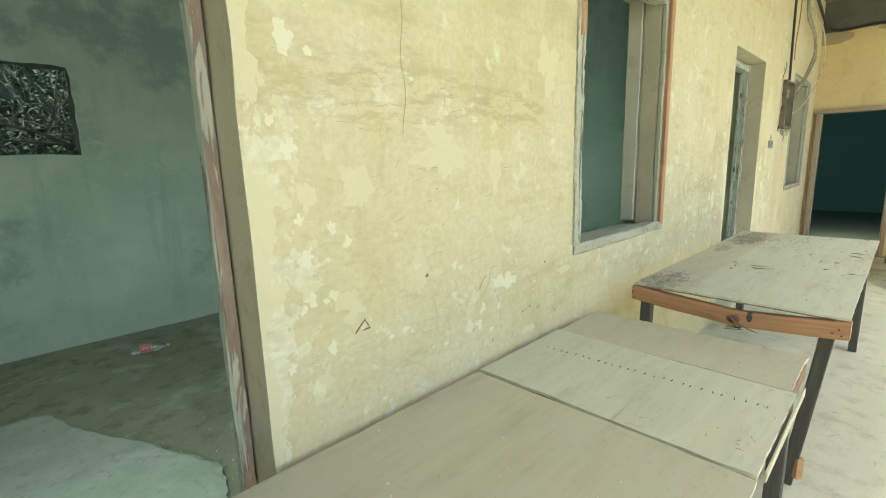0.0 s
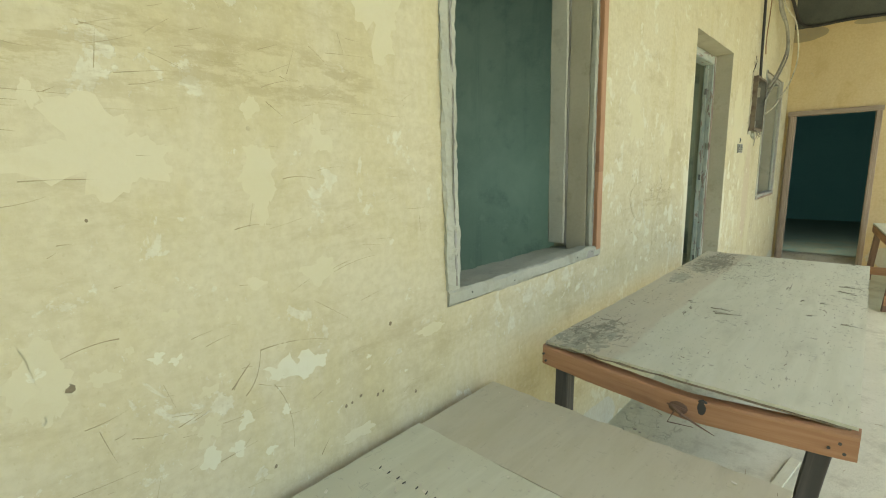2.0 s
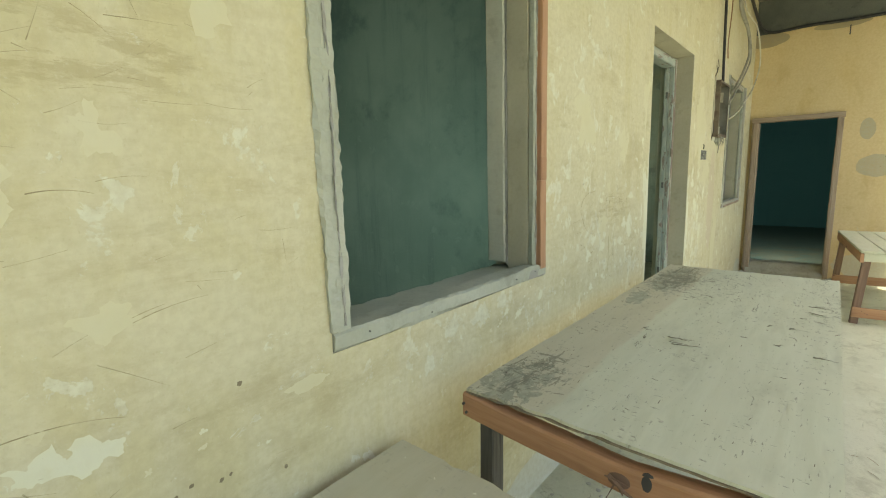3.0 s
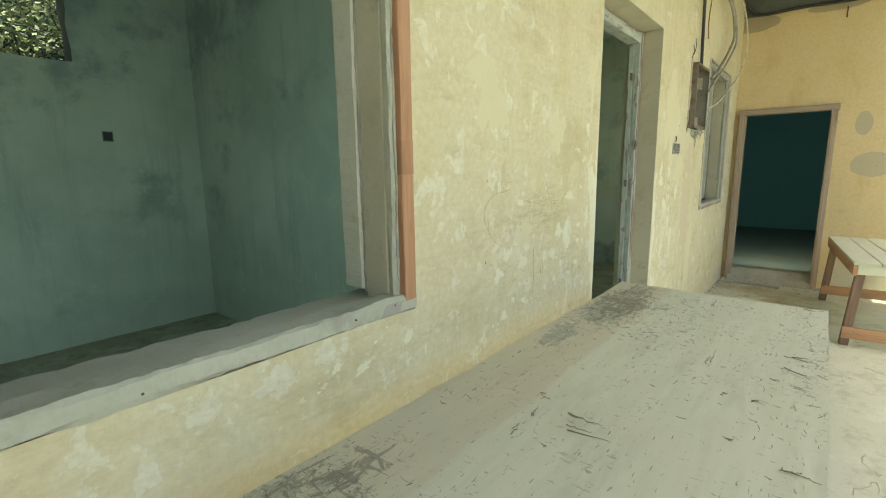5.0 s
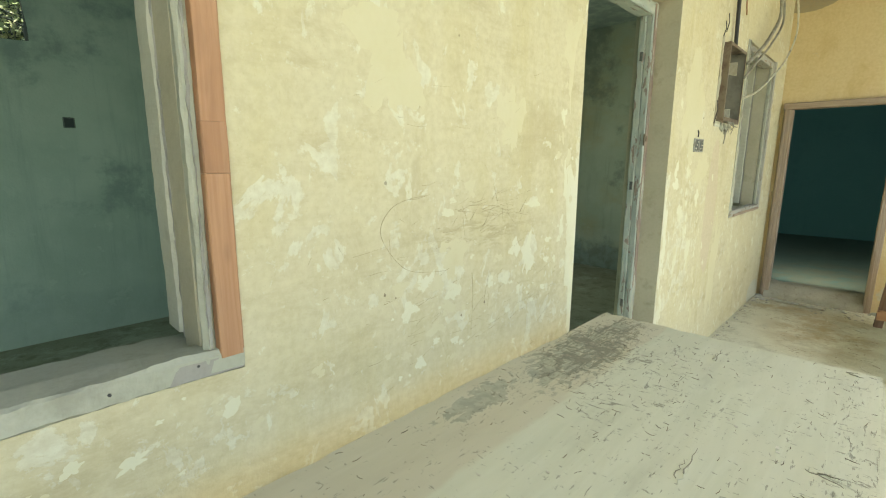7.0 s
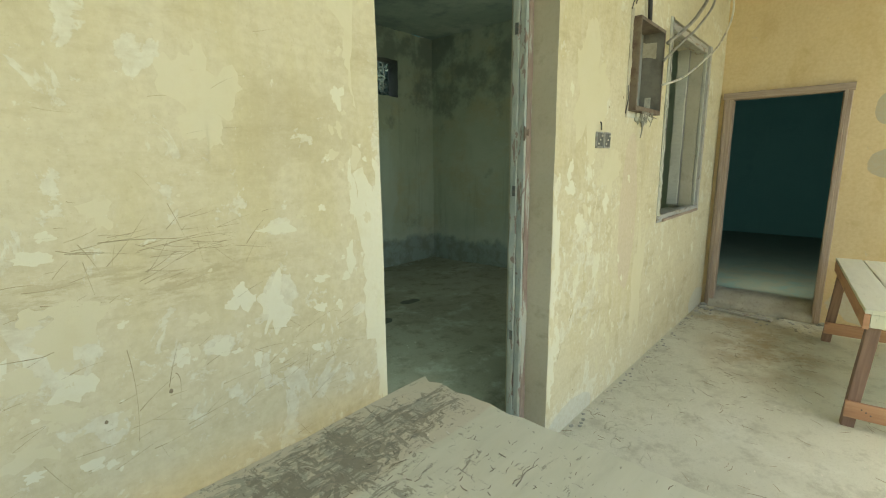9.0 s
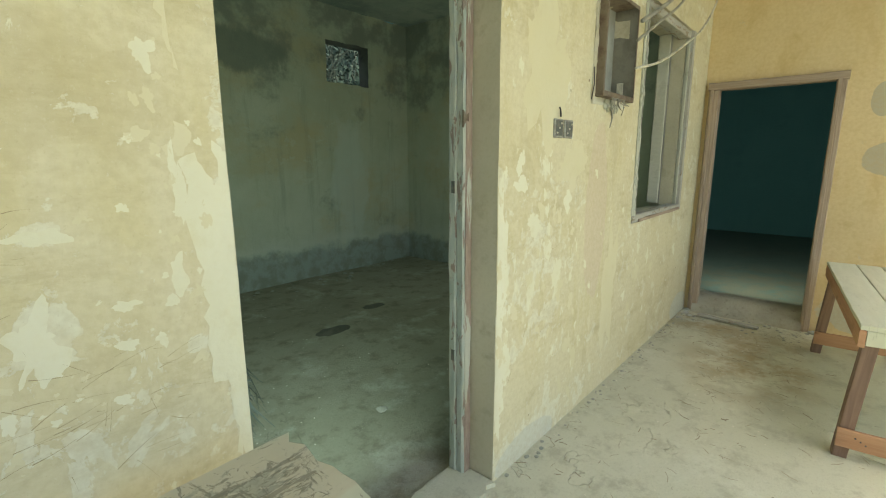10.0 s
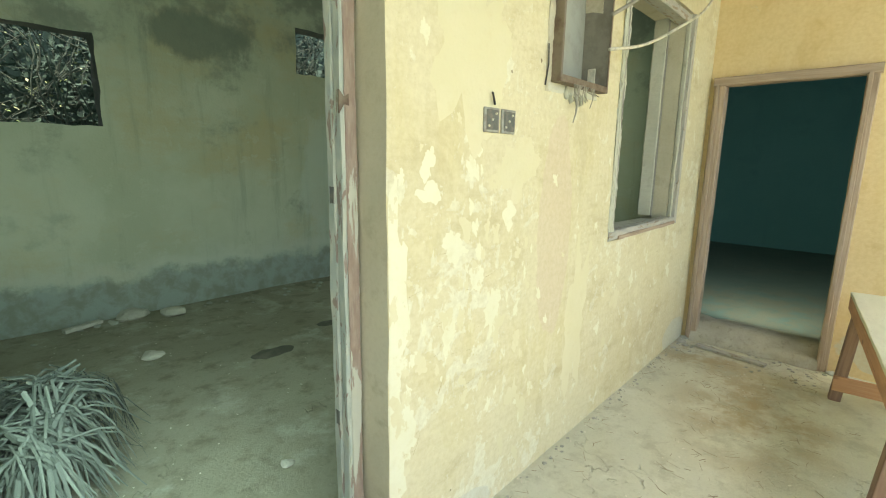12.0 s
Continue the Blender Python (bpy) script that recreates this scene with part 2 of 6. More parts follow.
def wood(name, a, b, dark, grain=55.0, rough=0.75, dust=None, knots=0.0, torn=0.0, bare=None):
    """Sawn wood by the board's own length (u) and girth (v), in metres."""
    g = Graph(name, rough)
    co = g.uv
    r = g.random()
    off = g.nt.nodes.new("ShaderNodeCombineXYZ")
    g.put(off.inputs[0], g.math("MULTIPLY", r, 7.0))
    g.put(off.inputs[1], g.math("MULTIPLY", r, 3.0))
    add = g.nt.nodes.new("ShaderNodeVectorMath")
    g.put(add.inputs[0], co)
    g.put(add.inputs[1], off.outputs[0])
    co = add.outputs[0]
    fib = g.noise(g.scaled(co, (2.5, grain, 1)), 1.0, 5, 0.6, 0.6)
    big = g.noise(g.scaled(co, (1.6, 6, 1)), 1.5, 4, 0.6)
    col = g.mix(g.ramp(fib, 0.35, 0.68), a, b)
    col = g.mix(g.ramp(big, 0.5, 0.75, 0.0, 0.6), col, dark)
    crack = g.ramp(g.noise(g.scaled(co, (1.1, grain * 0.7, 1), (4, 2, 0)), 1.0, 3, 0.5), 0.70, 0.74)
    col = g.mix(g.math("MULTIPLY", crack, 0.8), col, dark)
    if knots:
        k = g.ramp(g.cells(g.scaled(co, (3.0, 9.0, 1)), 1.0, "F1"), 0.06, 0.16, 1.0, 0.0)
        col = g.mix(g.math("MULTIPLY", k, knots), col, dark)
    col = g.mix(g.math("MULTIPLY", r, 0.18), col, dark)
    if dust:
        col = g.mix(g.ramp(g.noise(g.scaled(co, (3, 5, 1)), 1.4, 6, 0.65), 0.40, 0.66, 0.0, 0.8), col, dust)
    hgt = g.math("SUBTRACT", fib, crack)
    if torn:
        # veneer lifted in short dark tears, thickest along the wall and at the far end
        o = g.obj
        area = None
        for centre, radii, amount in (((4.2, 0.80, 0.84), (0.4, 0.17, 1), 0.12), ((5.9, 0.78, 0.84), (0.6, 0.19, 1), 0.16), ((5.7, 0.55, 0.84), (0.5, 0.25, 1), 0.08), ((5.6, 0.06, 0.84), (0.9, 0.12, 1), 0.07)):
            m = g.math("MULTIPLY", g.blob(o, centre, radii), amount)
            area = m if area is None else g.math("ADD", area, m)
        if bare:
            strip = g.math("ADD", g.axis(o, 1), g.math("MULTIPLY", g.noise(g.scaled(o, (3, 9, 1)), 1.0, 5, 0.65), 0.10))
            col = g.mix(g.ramp(strip, 0.69, 0.715, 0.0, 0.5), col, bare)
        tear = g.math("MAXIMUM", g.noise(g.scaled(o, (11, 42, 9)), 1.0, 7, 0.72, 0.9), g.noise(g.scaled(o, (40, 13, 9), (3, 3, 0)), 1.0, 7, 0.72, 0.9))
        tear = g.ramp(g.math("ADD", tear, area), 0.66, 0.70)
        # larger islands where the face veneer has gone
        zone = None
        for centre, radii in (((5.74, 0.78, 0.85), (0.46, 0.17, 1)), ((4.12, 0.80, 0.85), (0.30, 0.17, 1)), ((6.05, 0.80, 0.85), (0.2, 0.1, 1)), ((5.3, 0.82, 0.85), (0.25, 0.09, 1))):
            m = g.blob(o, centre, radii)
            zone = m if zone is None else g.math("MAXIMUM", zone, m)
        island = g.noise(g.scaled(o, (13, 22, 9), (1, 6, 0), (0, 0, 0.35)), 1.0, 7, 0.66, 1.8)
        gone = g.math("MULTIPLY", g.ramp(g.math("ADD", island, g.math("MULTIPLY", zone, 0.22)), 0.64, 0.66), g.ramp(zone, 0.05, 0.2))
        col = g.mix(g.math("MULTIPLY", gone, 0.65 * torn), col, g.mix(g.ramp(g.noise(o, 30, 4), 0.4, 0.6), (0.24, 0.255, 0.205), (0.37, 0.375, 0.29)))
        hgt = g.math("SUBTRACT", hgt, gone)
        tear = g.math("MULTIPLY", tear, torn)
        dash = g.math("MAXIMUM", g.noise(g.scaled(o, (30, 120, 9), (2, 5, 0)), 1.0, 3, 0.6), g.noise(g.scaled(o, (110, 34, 9), (7, 1, 0)), 1.0, 3, 0.6))
        dash = g.ramp(g.math("ADD", dash, g.math("MULTIPLY", g.noise(o, 5, 3), 0.22)), 0.765, 0.815, 0.0, torn)
        col = g.mix(g.math("MULTIPLY", dash, 0.6), col, (0.25, 0.245, 0.185))
        hgt = g.math("SUBTRACT", hgt, dash)
        col = g.mix(g.math("MULTIPLY", tear, 0.6), col, (0.16, 0.15, 0.11))
        hgt = g.math("SUBTRACT", hgt, g.math("MULTIPLY", tear, 1.5))
    return g.finish(col, hgt, 0.5, 0.004)


def flaked(name, paint, worn, bare, bound=0.57, size=(8, 34)):
    """Painted joinery, flaked to bare wood, by the board's length and girth."""
    g = Graph(name, 0.7)
    co = g.uv
    m = g.noise(g.scaled(co, (*size, 1)), 1.0, 7, 0.62, 0.5)
    fine = g.noise(g.scaled(co, (20, 160, 1)), 1.0, 3)
    col = g.mix(g.ramp(g.noise(g.scaled(co, (9, 30, 1), (5, 1, 0)), 1.0, 5), 0.4, 0.65), paint, worn)
    off = g.ramp(m, bound, bound + 0.03)
    col = g.mix(off, col, bare)
    col = g.mix(g.ramp(fine, 0.5, 0.8, 0.0, 0.35), col, bare)
    return g.finish(col, g.math("SUBTRACT", g.math("MULTIPLY", fine, 0.3), off), 0.6, 0.003)


def plain(name, colour, rough=0.6, metal=0.0, other=None, scale=12.0):
    g = Graph(name, rough, metal)
    n = g.noise(g.obj, scale, 5, 0.65)
    f = g.noise(g.obj, scale * 9, 3)
    o = other or tuple(c * 0.6 for c in colour)
    col = g.mix(g.ramp(n, 0.42, 0.68), colour, o)
    col = g.mix(g.ramp(f, 0.5, 0.8, 0.0, 0.35), col, o)
    return g.finish(col, g.math("ADD", n, f), 0.25, 0.002)


def leafy(name, a, b, rough=0.6):
    g = Graph(name, rough)
    col = g.mix(g.math("FRACT", g.math("ADD", g.island(), g.random())), a, b)
    return g.finish(col)


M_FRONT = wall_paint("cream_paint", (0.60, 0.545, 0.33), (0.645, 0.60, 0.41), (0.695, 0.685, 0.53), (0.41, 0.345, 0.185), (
    ((5.75, 1.07, 1.12), (0.5, 0.6, 0.4), 0.025), ((4.2, 1.07, 0.93), (0.9, 0.6, 0.13), 0.05),
    ((2.15, 1.07, 1.2), (0.22, 0.6, 0.8), 0.06), ((7.7, 1.07, 0.9), (0.55, 0.6, 0.7), 0.08), ((2.7, 1.07, 0.95), (0.9, 0.6, 0.2), 0.04), ((7.6, 1.07, 0.1), (0.8, 0.5, 0.16), 0.12),
    ((5.885, 1.07, 1.15), (0.07, 0.5, 0.11), 0.20), ((5.735, 1.07, 1.073), (0.07, 0.5, 0.035), 0.2), ((5.905, 1.07, 1.336), (0.08, 0.5, 0.035), 0.18), ((5.45, 1.07, 1.12), (0.10, 0.5, 0.12), 0.12), ((5.52, 1.07, 0.97), (0.10, 0.5, 0.05), 0.12),
    ((6.235, 1.07, 1.2), (0.05, 0.5, 0.7), 0.2), ((2.10, 1.07, 1.1), (0.06, 0.5, 0.7), 0.2)),
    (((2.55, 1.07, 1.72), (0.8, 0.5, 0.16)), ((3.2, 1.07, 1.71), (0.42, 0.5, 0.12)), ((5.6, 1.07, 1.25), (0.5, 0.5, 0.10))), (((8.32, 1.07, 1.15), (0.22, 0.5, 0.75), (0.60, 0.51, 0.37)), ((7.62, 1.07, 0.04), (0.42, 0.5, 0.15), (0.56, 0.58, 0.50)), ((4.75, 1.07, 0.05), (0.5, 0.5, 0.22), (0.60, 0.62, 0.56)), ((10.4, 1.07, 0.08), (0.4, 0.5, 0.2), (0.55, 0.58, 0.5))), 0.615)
# Ochre tone puts warm bounced light into the end wall's paint colour.
M_END = wall_paint("bounce_warmed_paint", (0.64, 0.50, 0.265), (0.67, 0.54, 0.31), (0.60, 0.51, 0.33), (0.48, 0.34, 0.15), (), (), (((10.66, 0.95, 3.12), (1, 0.35, 0.13), (0.22, 0.21, 0.16)), ((10.66, 0.2, 3.17), (1, 0.4, 0.07), (0.26, 0.24, 0.17)), ((10.66, -0.14, 1.9), (1, 0.11, 0.19), (0.36, 0.35, 0.28)), ((10.66, -0.26, 1.46), (1, 0.28, 0.2), (0.37, 0.36, 0.29)), ((10.66, -0.5, 1.75), (1, 0.1, 0.08), (0.38, 0.36, 0.28)), ((10.66, -0.5, 0.2), (1, 0.8, 0.3), (0.52, 0.54, 0.46))), 0.70, 0.45)
M_REVEAL = plaster("reveal_plaster", (0.46, 0.43, 0.315), (0.53, 0.50, 0.375), (0.34, 0.30, 0.205))
M_CEMENT = plaster("bare_cement", (0.34, 0.33, 0.29), (0.42, 0.41, 0.36), (0.22, 0.21, 0.18))
M_SILL = plaster("cement_sill", (0.41, 0.42, 0.33), (0.48, 0.485, 0.39), (0.28, 0.275, 0.21))
M_PALE = plaster("pale_mortar", (0.52, 0.52, 0.42), (0.58, 0.58, 0.48), (0.36, 0.35, 0.27))
M_BEAM = plaster("sooty_and_shaded_concrete", (0.085, 0.095, 0.085), (0.14, 0.15, 0.13), (0.025, 0.03, 0.028), 0.7)
M_CEIL = plaster("ceiling_concrete", (0.19, 0.18, 0.145), (0.25, 0.235, 0.19), (0.12, 0.11, 0.09), 0.6)
# Foot band: damp plinth in room one, shade put into colour in room two.
M_ROOM = room_wall("room_limewash", (0.32, 0.37, 0.31), (0.43, 0.47, 0.40), (0.20, 0.245, 0.22), (0.27, 0.32, 0.31), None, 0.3)
M_ROOMOCHRE = room_wall("room_buff_wash", (0.38, 0.405, 0.30), (0.45, 0.475, 0.37), (0.19, 0.21, 0.17), (0.26, 0.31, 0.29), (0.42, 0.36, 0.21), 1.0, (
    ((6.9, 4.95, 1.0), (0.75, 1, 0.75), (0.48, 0.51, 0.40), 0.4), ((9.6, 4.95, 1.2), (0.5, 1, 1.2), (0.46, 0.52, 0.46), 0.55), ((8.3, 4.95, 2.6), (0.75, 1, 0.35), (0.17, 0.19, 0.15), 0.85)))
# Teal stands for the unlit room's tinted darkness, put into the wall colour.
M_ROOMSHADE = room_wall("teal_shade_wash", (0.115, 0.29, 0.31), (0.13, 0.31, 0.33), (0.10, 0.26, 0.28), (0.12, 0.28, 0.30), None, 0.0)
M_FLOOR = ground_mat("dusty_cement", (0.56, 0.565, 0.44), (0.615, 0.615, 0.49), (0.42, 0.415, 0.31), (0.67, 0.68, 0.56), 1.0, (0.40, 0.33, 0.20), (((9.6, 0.35, 0), (1.0, 0.6, 1)), ((10.3, 0.8, 0), (0.5, 0.5, 1))))
M_ROOMFLOOR = ground_mat("dirt_floor", (0.28, 0.27, 0.20), (0.34, 0.33, 0.25), (0.18, 0.17, 0.12), (0.5, 0.5, 0.42))
# Brown near the door, teal beyond: fading light put into the floor's colour.
M_FARFLOOR = ground_mat("far_floor_shade_fade", (0.17, 0.225, 0.20), (0.185, 0.24, 0.21), (0.15, 0.20, 0.18), (0.20, 0.235, 0.20), 1.0, (0.235, 0.215, 0.165), (((10.9, 0.5, 0.14), (2.1, 1.5, 3)), ((11.0, 0.5, 0.14), (1.9, 1.4, 3)), ((11.0, 0.6, 0.14), (1.6, 1.2, 3))))
M_SOIL = ground_mat("soil", (0.32, 0.30, 0.225), (0.37, 0.35, 0.27), (0.24, 0.22, 0.16), (0.42, 0.39, 0.31), 0.5)
M_PLY = wood("weathered_plywood", (0.57, 0.58, 0.44), (0.63, 0.64, 0.50), (0.44, 0.44, 0.33), 22, 0.85, (0.57, 0.57, 0.43), 0.0, 0.5)
M_PLYTOP = wood("delaminated_plywood", (0.58, 0.59, 0.45), (0.64, 0.65, 0.51), (0.44, 0.44, 0.33), 22, 0.85, (0.62, 0.62, 0.48), 0.0, 1.0, (0.52, 0.45, 0.32))
M_PLYTAN = wood("tan_plywood", (0.49, 0.465, 0.335), (0.54, 0.515, 0.385), (0.37, 0.35, 0.26), 18, 0.85, (0.53, 0.51, 0.39), 0.0, 0.35)
M_ORANGE = wood("reddish_softwood", (0.41, 0.215, 0.115), (0.48, 0.275, 0.155), (0.17, 0.085, 0.05), 60, 0.7, None, 0.9)
M_EDGE = wood("frayed_brown_ply", (0.20, 0.165, 0.11), (0.29, 0.24, 0.165), (0.10, 0.08, 0.055), 40, 0.85)
M_LEG = wood("dark_wood", (0.06, 0.06, 0.055), (0.10, 0.095, 0.085), (0.03, 0.03, 0.03), 50, 0.75)
M_LEGRED = wood("brown_wood", (0.19, 0.115, 0.08), (0.26, 0.165, 0.115), (0.09, 0.055, 0.04), 50, 0.7)
M_CASE = wood("bleached_casing", (0.33, 0.25, 0.18), (0.44, 0.355, 0.265), (0.19, 0.14, 0.10), 70, 0.8)
M_STRIP = flaked("brown_strip_paint", (0.27, 0.20, 0.16), (0.34, 0.27, 0.215), (0.47, 0.48, 0.40), 0.54, (2.2, 16))
M_FRAME = flaked("blue_grey_frame_paint", (0.35, 0.40, 0.355), (0.44, 0.47, 0.40), (0.26, 0.21, 0.175))
M_FRAMEGREY = flaked("grey_frame_paint", (0.38, 0.38, 0.33), (0.46, 0.45, 0.38), (0.30, 0.25, 0.18))
M_STEEL = plain("rusty_box_steel", (0.20, 0.165, 0.12), 0.6, 0.2, (0.12, 0.08, 0.055), 14)
M_STEELIN = plain("grey_box_enamel", (0.31, 0.33, 0.29), 0.5, 0.0, (0.25, 0.26, 0.225), 7)
# Darker enamel puts the right panel's inner shade into its colour.
M_STEELSHADE = plain("shaded_box_enamel", (0.21, 0.205, 0.165), 0.6, 0.0, (0.15, 0.14, 0.11), 12)
M_SOCKET = plain("zinc_back_box", (0.34, 0.35, 0.31), 0.55, 0.3, (0.22, 0.20, 0.17), 30)
M_HOLLOW = plain("hinge_and_hollow_grey", (0.10, 0.11, 0.10), 0.8, 0, (0.17, 0.16, 0.13), 40)
M_BLACK = plain("black_rubber", (0.03, 0.03, 0.03), 0.6)
M_CABLE = plain("grey_cable", (0.33, 0.32, 0.26), 0.6)
M_PALECABLE = plain("pale_cable", (0.62, 0.60, 0.48), 0.55)
M_WIRE = plain("copper_wire", (0.35, 0.2, 0.1), 0.5, 0.4)
M_STRAW = leafy("dry_palm", (0.20, 0.23, 0.20), (0.10, 0.12, 0.105), 0.85)
M_TWIG = leafy("dry_twigs", (0.27, 0.235, 0.16), (0.46, 0.43, 0.31), 0.85)
M_CHIP = leafy("paint_chips", (0.72, 0.70, 0.58), (0.55, 0.52, 0.42), 0.8)
M_SPLINTER = leafy("dark_splinters", (0.10, 0.085, 0.06), (0.24, 0.20, 0.14), 0.85)
M_RUBBLE = plaster("rubble_cement", (0.42, 0.41, 0.35), (0.52, 0.51, 0.44), (0.26, 0.25, 0.2), 3)
# Brighter leaf copy puts sunlight into the colour of one shrub.
M_LEAFLIT = leafy("sunlit_leaf", (0.22, 0.32, 0.12), (0.46, 0.50, 0.34), 0.5)
M_SCREED = plaster("broken_screed_cement", (0.32, 0.34, 0.29), (0.40, 0.41, 0.36), (0.20, 0.21, 0.17), 2)
M_SPLINT = wood("grey_splinter", (0.22, 0.21, 0.15), (0.30, 0.28, 0.21), (0.12, 0.11, 0.08), 60, 0.85)
M_LEAF = leafy("shrub_leaf", (0.032, 0.062, 0.05), (0.055, 0.09, 0.075), 1.0)
M_BRANCH = leafy("shrub_bark", (0.06, 0.085, 0.07), (0.035, 0.05, 0.04), 0.85)
M_SCORE = plain("scored_plaster", (0.36, 0.30, 0.175), 0.9, 0, (0.52, 0.46, 0.28), 20)
M_THICKET = plain("thicket", (0.07, 0.12, 0.10), 1.0, 0, (0.10, 0.15, 0.12), 3)
M_LABEL = plain("red_label", (0.42, 0.10, 0.10), 0.5, 0, (0.5, 0.33, 0.31), 40)
g = Graph("clear_plastic", 0.15)
g.bsdf.inputs["Transmission Weight"].default_value = 0.9
M_PLASTIC = g.finish((0.85, 0.9, 0.88))


# ---- builders ----
def link(name, bm, mats, smooth=False):
    me = bpy.data.meshes.new(name)
    bm.to_mesh(me)
    bm.free()
    for m in mats if isinstance(mats, (list, tuple)) else [mats]:
        me.materials.append(m)
    if smooth:
        for p in me.polygons:
            p.use_smooth = True
    return new(name, me)


def part(name, bm, material, parent, label="", smooth=False):
    """One mesh under a thing or a part. Vertices are given in world metres."""
    ob = link(name, bm, material, smooth)
    ob.parent = parent
    base = parent.location if parent.parent is None else parent.parent.location
    if parent.parent is None:
        ob.matrix_parent_inverse = Matrix.Translation(-base)
    if label:
        ob["label"] = label
    return ob


def thing(name, at, label, category, group="", kind=""):
    ob = new(name)
    ob.location = at
    ob.empty_display_size = 0.1
    return tagged(ob, label, category, group, kind)


def structure(ob, label, category):
    return tagged(ob, label, category, "", "structure")


def wob(p, scale, amount):
    return amount * noise.noise(Vector(p) * scale)


def breaks(lo, hi, marks, cell):
    cuts = sorted({lo, hi, *[m for m in marks if lo < m < hi]})
    out = [cuts[0]]
    for a, b in zip(cuts, cuts[1:]):
        n = max(1, round((b - a) / cell))
        out += [a + (b - a) * (i + 1) / n for i in range(n)]
    return out


def pierced_wall(name, along, face, back, u0, u1, z0, z1, openings, mats, label, cell=0.14, rag=0.006):
    """A wall with thickness, along x or y, whose openings (u0, u1, z0, z1) go through it. Materials: face, back, reveals."""
    us = breaks(u0, u1, [v for o in openings for v in o[:2]], cell)
    zs = breaks(z0, z1, [v for o in openings for v in o[2:]], cell)
    bm = bmesh.new()
    got = {}

    def solid(i, j):
        if not (0 <= i < len(us) - 1 and 0 <= j < len(zs) - 1):
            return False
        u, z = (us[i] + us[i + 1]) / 2, (zs[j] + zs[j + 1]) / 2
        return not any(a < u < b and c < z < d for a, b, c, d in openings)

    def vert(i, j, s):
        if (i, j, s) not in got:
            u, z, d = us[i], zs[j], (face, back)[s]
            near = [solid(i - a, j - b) for a in (0, 1) for b in (0, 1)]
            if not all(near) and 0 < i < len(us) - 1 and j > 0:
                u += wob((u * 3, z * 3, s), 2.7, rag)
                z += wob((u * 3 + 9, z * 3, s), 2.7, rag)
            elif s == 0 and all(near):
                d += wob((u, z, 3.3), 1.1, 0.004) * (1 if face < back else -1)
            got[i, j, s] = bm.verts.new((u, d, z) if along == "x" else (d, u, z))
        return got[i, j, s]

    for i in range(len(us) - 1):
        for j in range(len(zs) - 1):
            if not solid(i, j):
                continue
            for s in (0, 1):
                f = bm.faces.new([vert(i, j, s), vert(i + 1, j, s), vert(i + 1, j + 1, s), vert(i, j + 1, s)])
                f.material_index = s
            for (di, dj), (a, b) in (((-1, 0), ((i, j), (i, j + 1))), ((1, 0), ((i + 1, j), (i + 1, j + 1))), ((0, -1), ((i, j), (i + 1, j))), ((0, 1), ((i, j + 1), (i + 1, j + 1)))):
                if not solid(i + di, j + dj):
                    f = bm.faces.new([vert(*a, 0), vert(*b, 0), vert(*b, 1), vert(*a, 1)])
                    f.material_index = 2
    bmesh.ops.recalc_face_normals(bm, faces=bm.faces)
    return structure(link(name, bm, mats), label, "wall")


def block(bm, x0, x1, y0, y1, z0, z1, chamfer=0.004, rag=0.0):
    """A box with chamfered, slightly uneven edges."""
    made = bmesh.ops.create_cube(bm, size=1.0)["verts"]
    for v in made:
        v.co = Vector((x0 if v.co.x < 0 else x1, y0 if v.co.y < 0 else y1, z0 if v.co.z < 0 else z1))
        if rag:
            v.co += Vector((wob(v.co, 5, rag), wob(v.co + Vector((7, 0, 0)), 5, rag), wob(v.co + Vector((0, 7, 0)), 5, rag)))
    if chamfer:
        bmesh.ops.bevel(bm, geom=list({e for v in made for e in v.link_edges}), offset=chamfer, segments=1, affect="EDGES")
    return bm


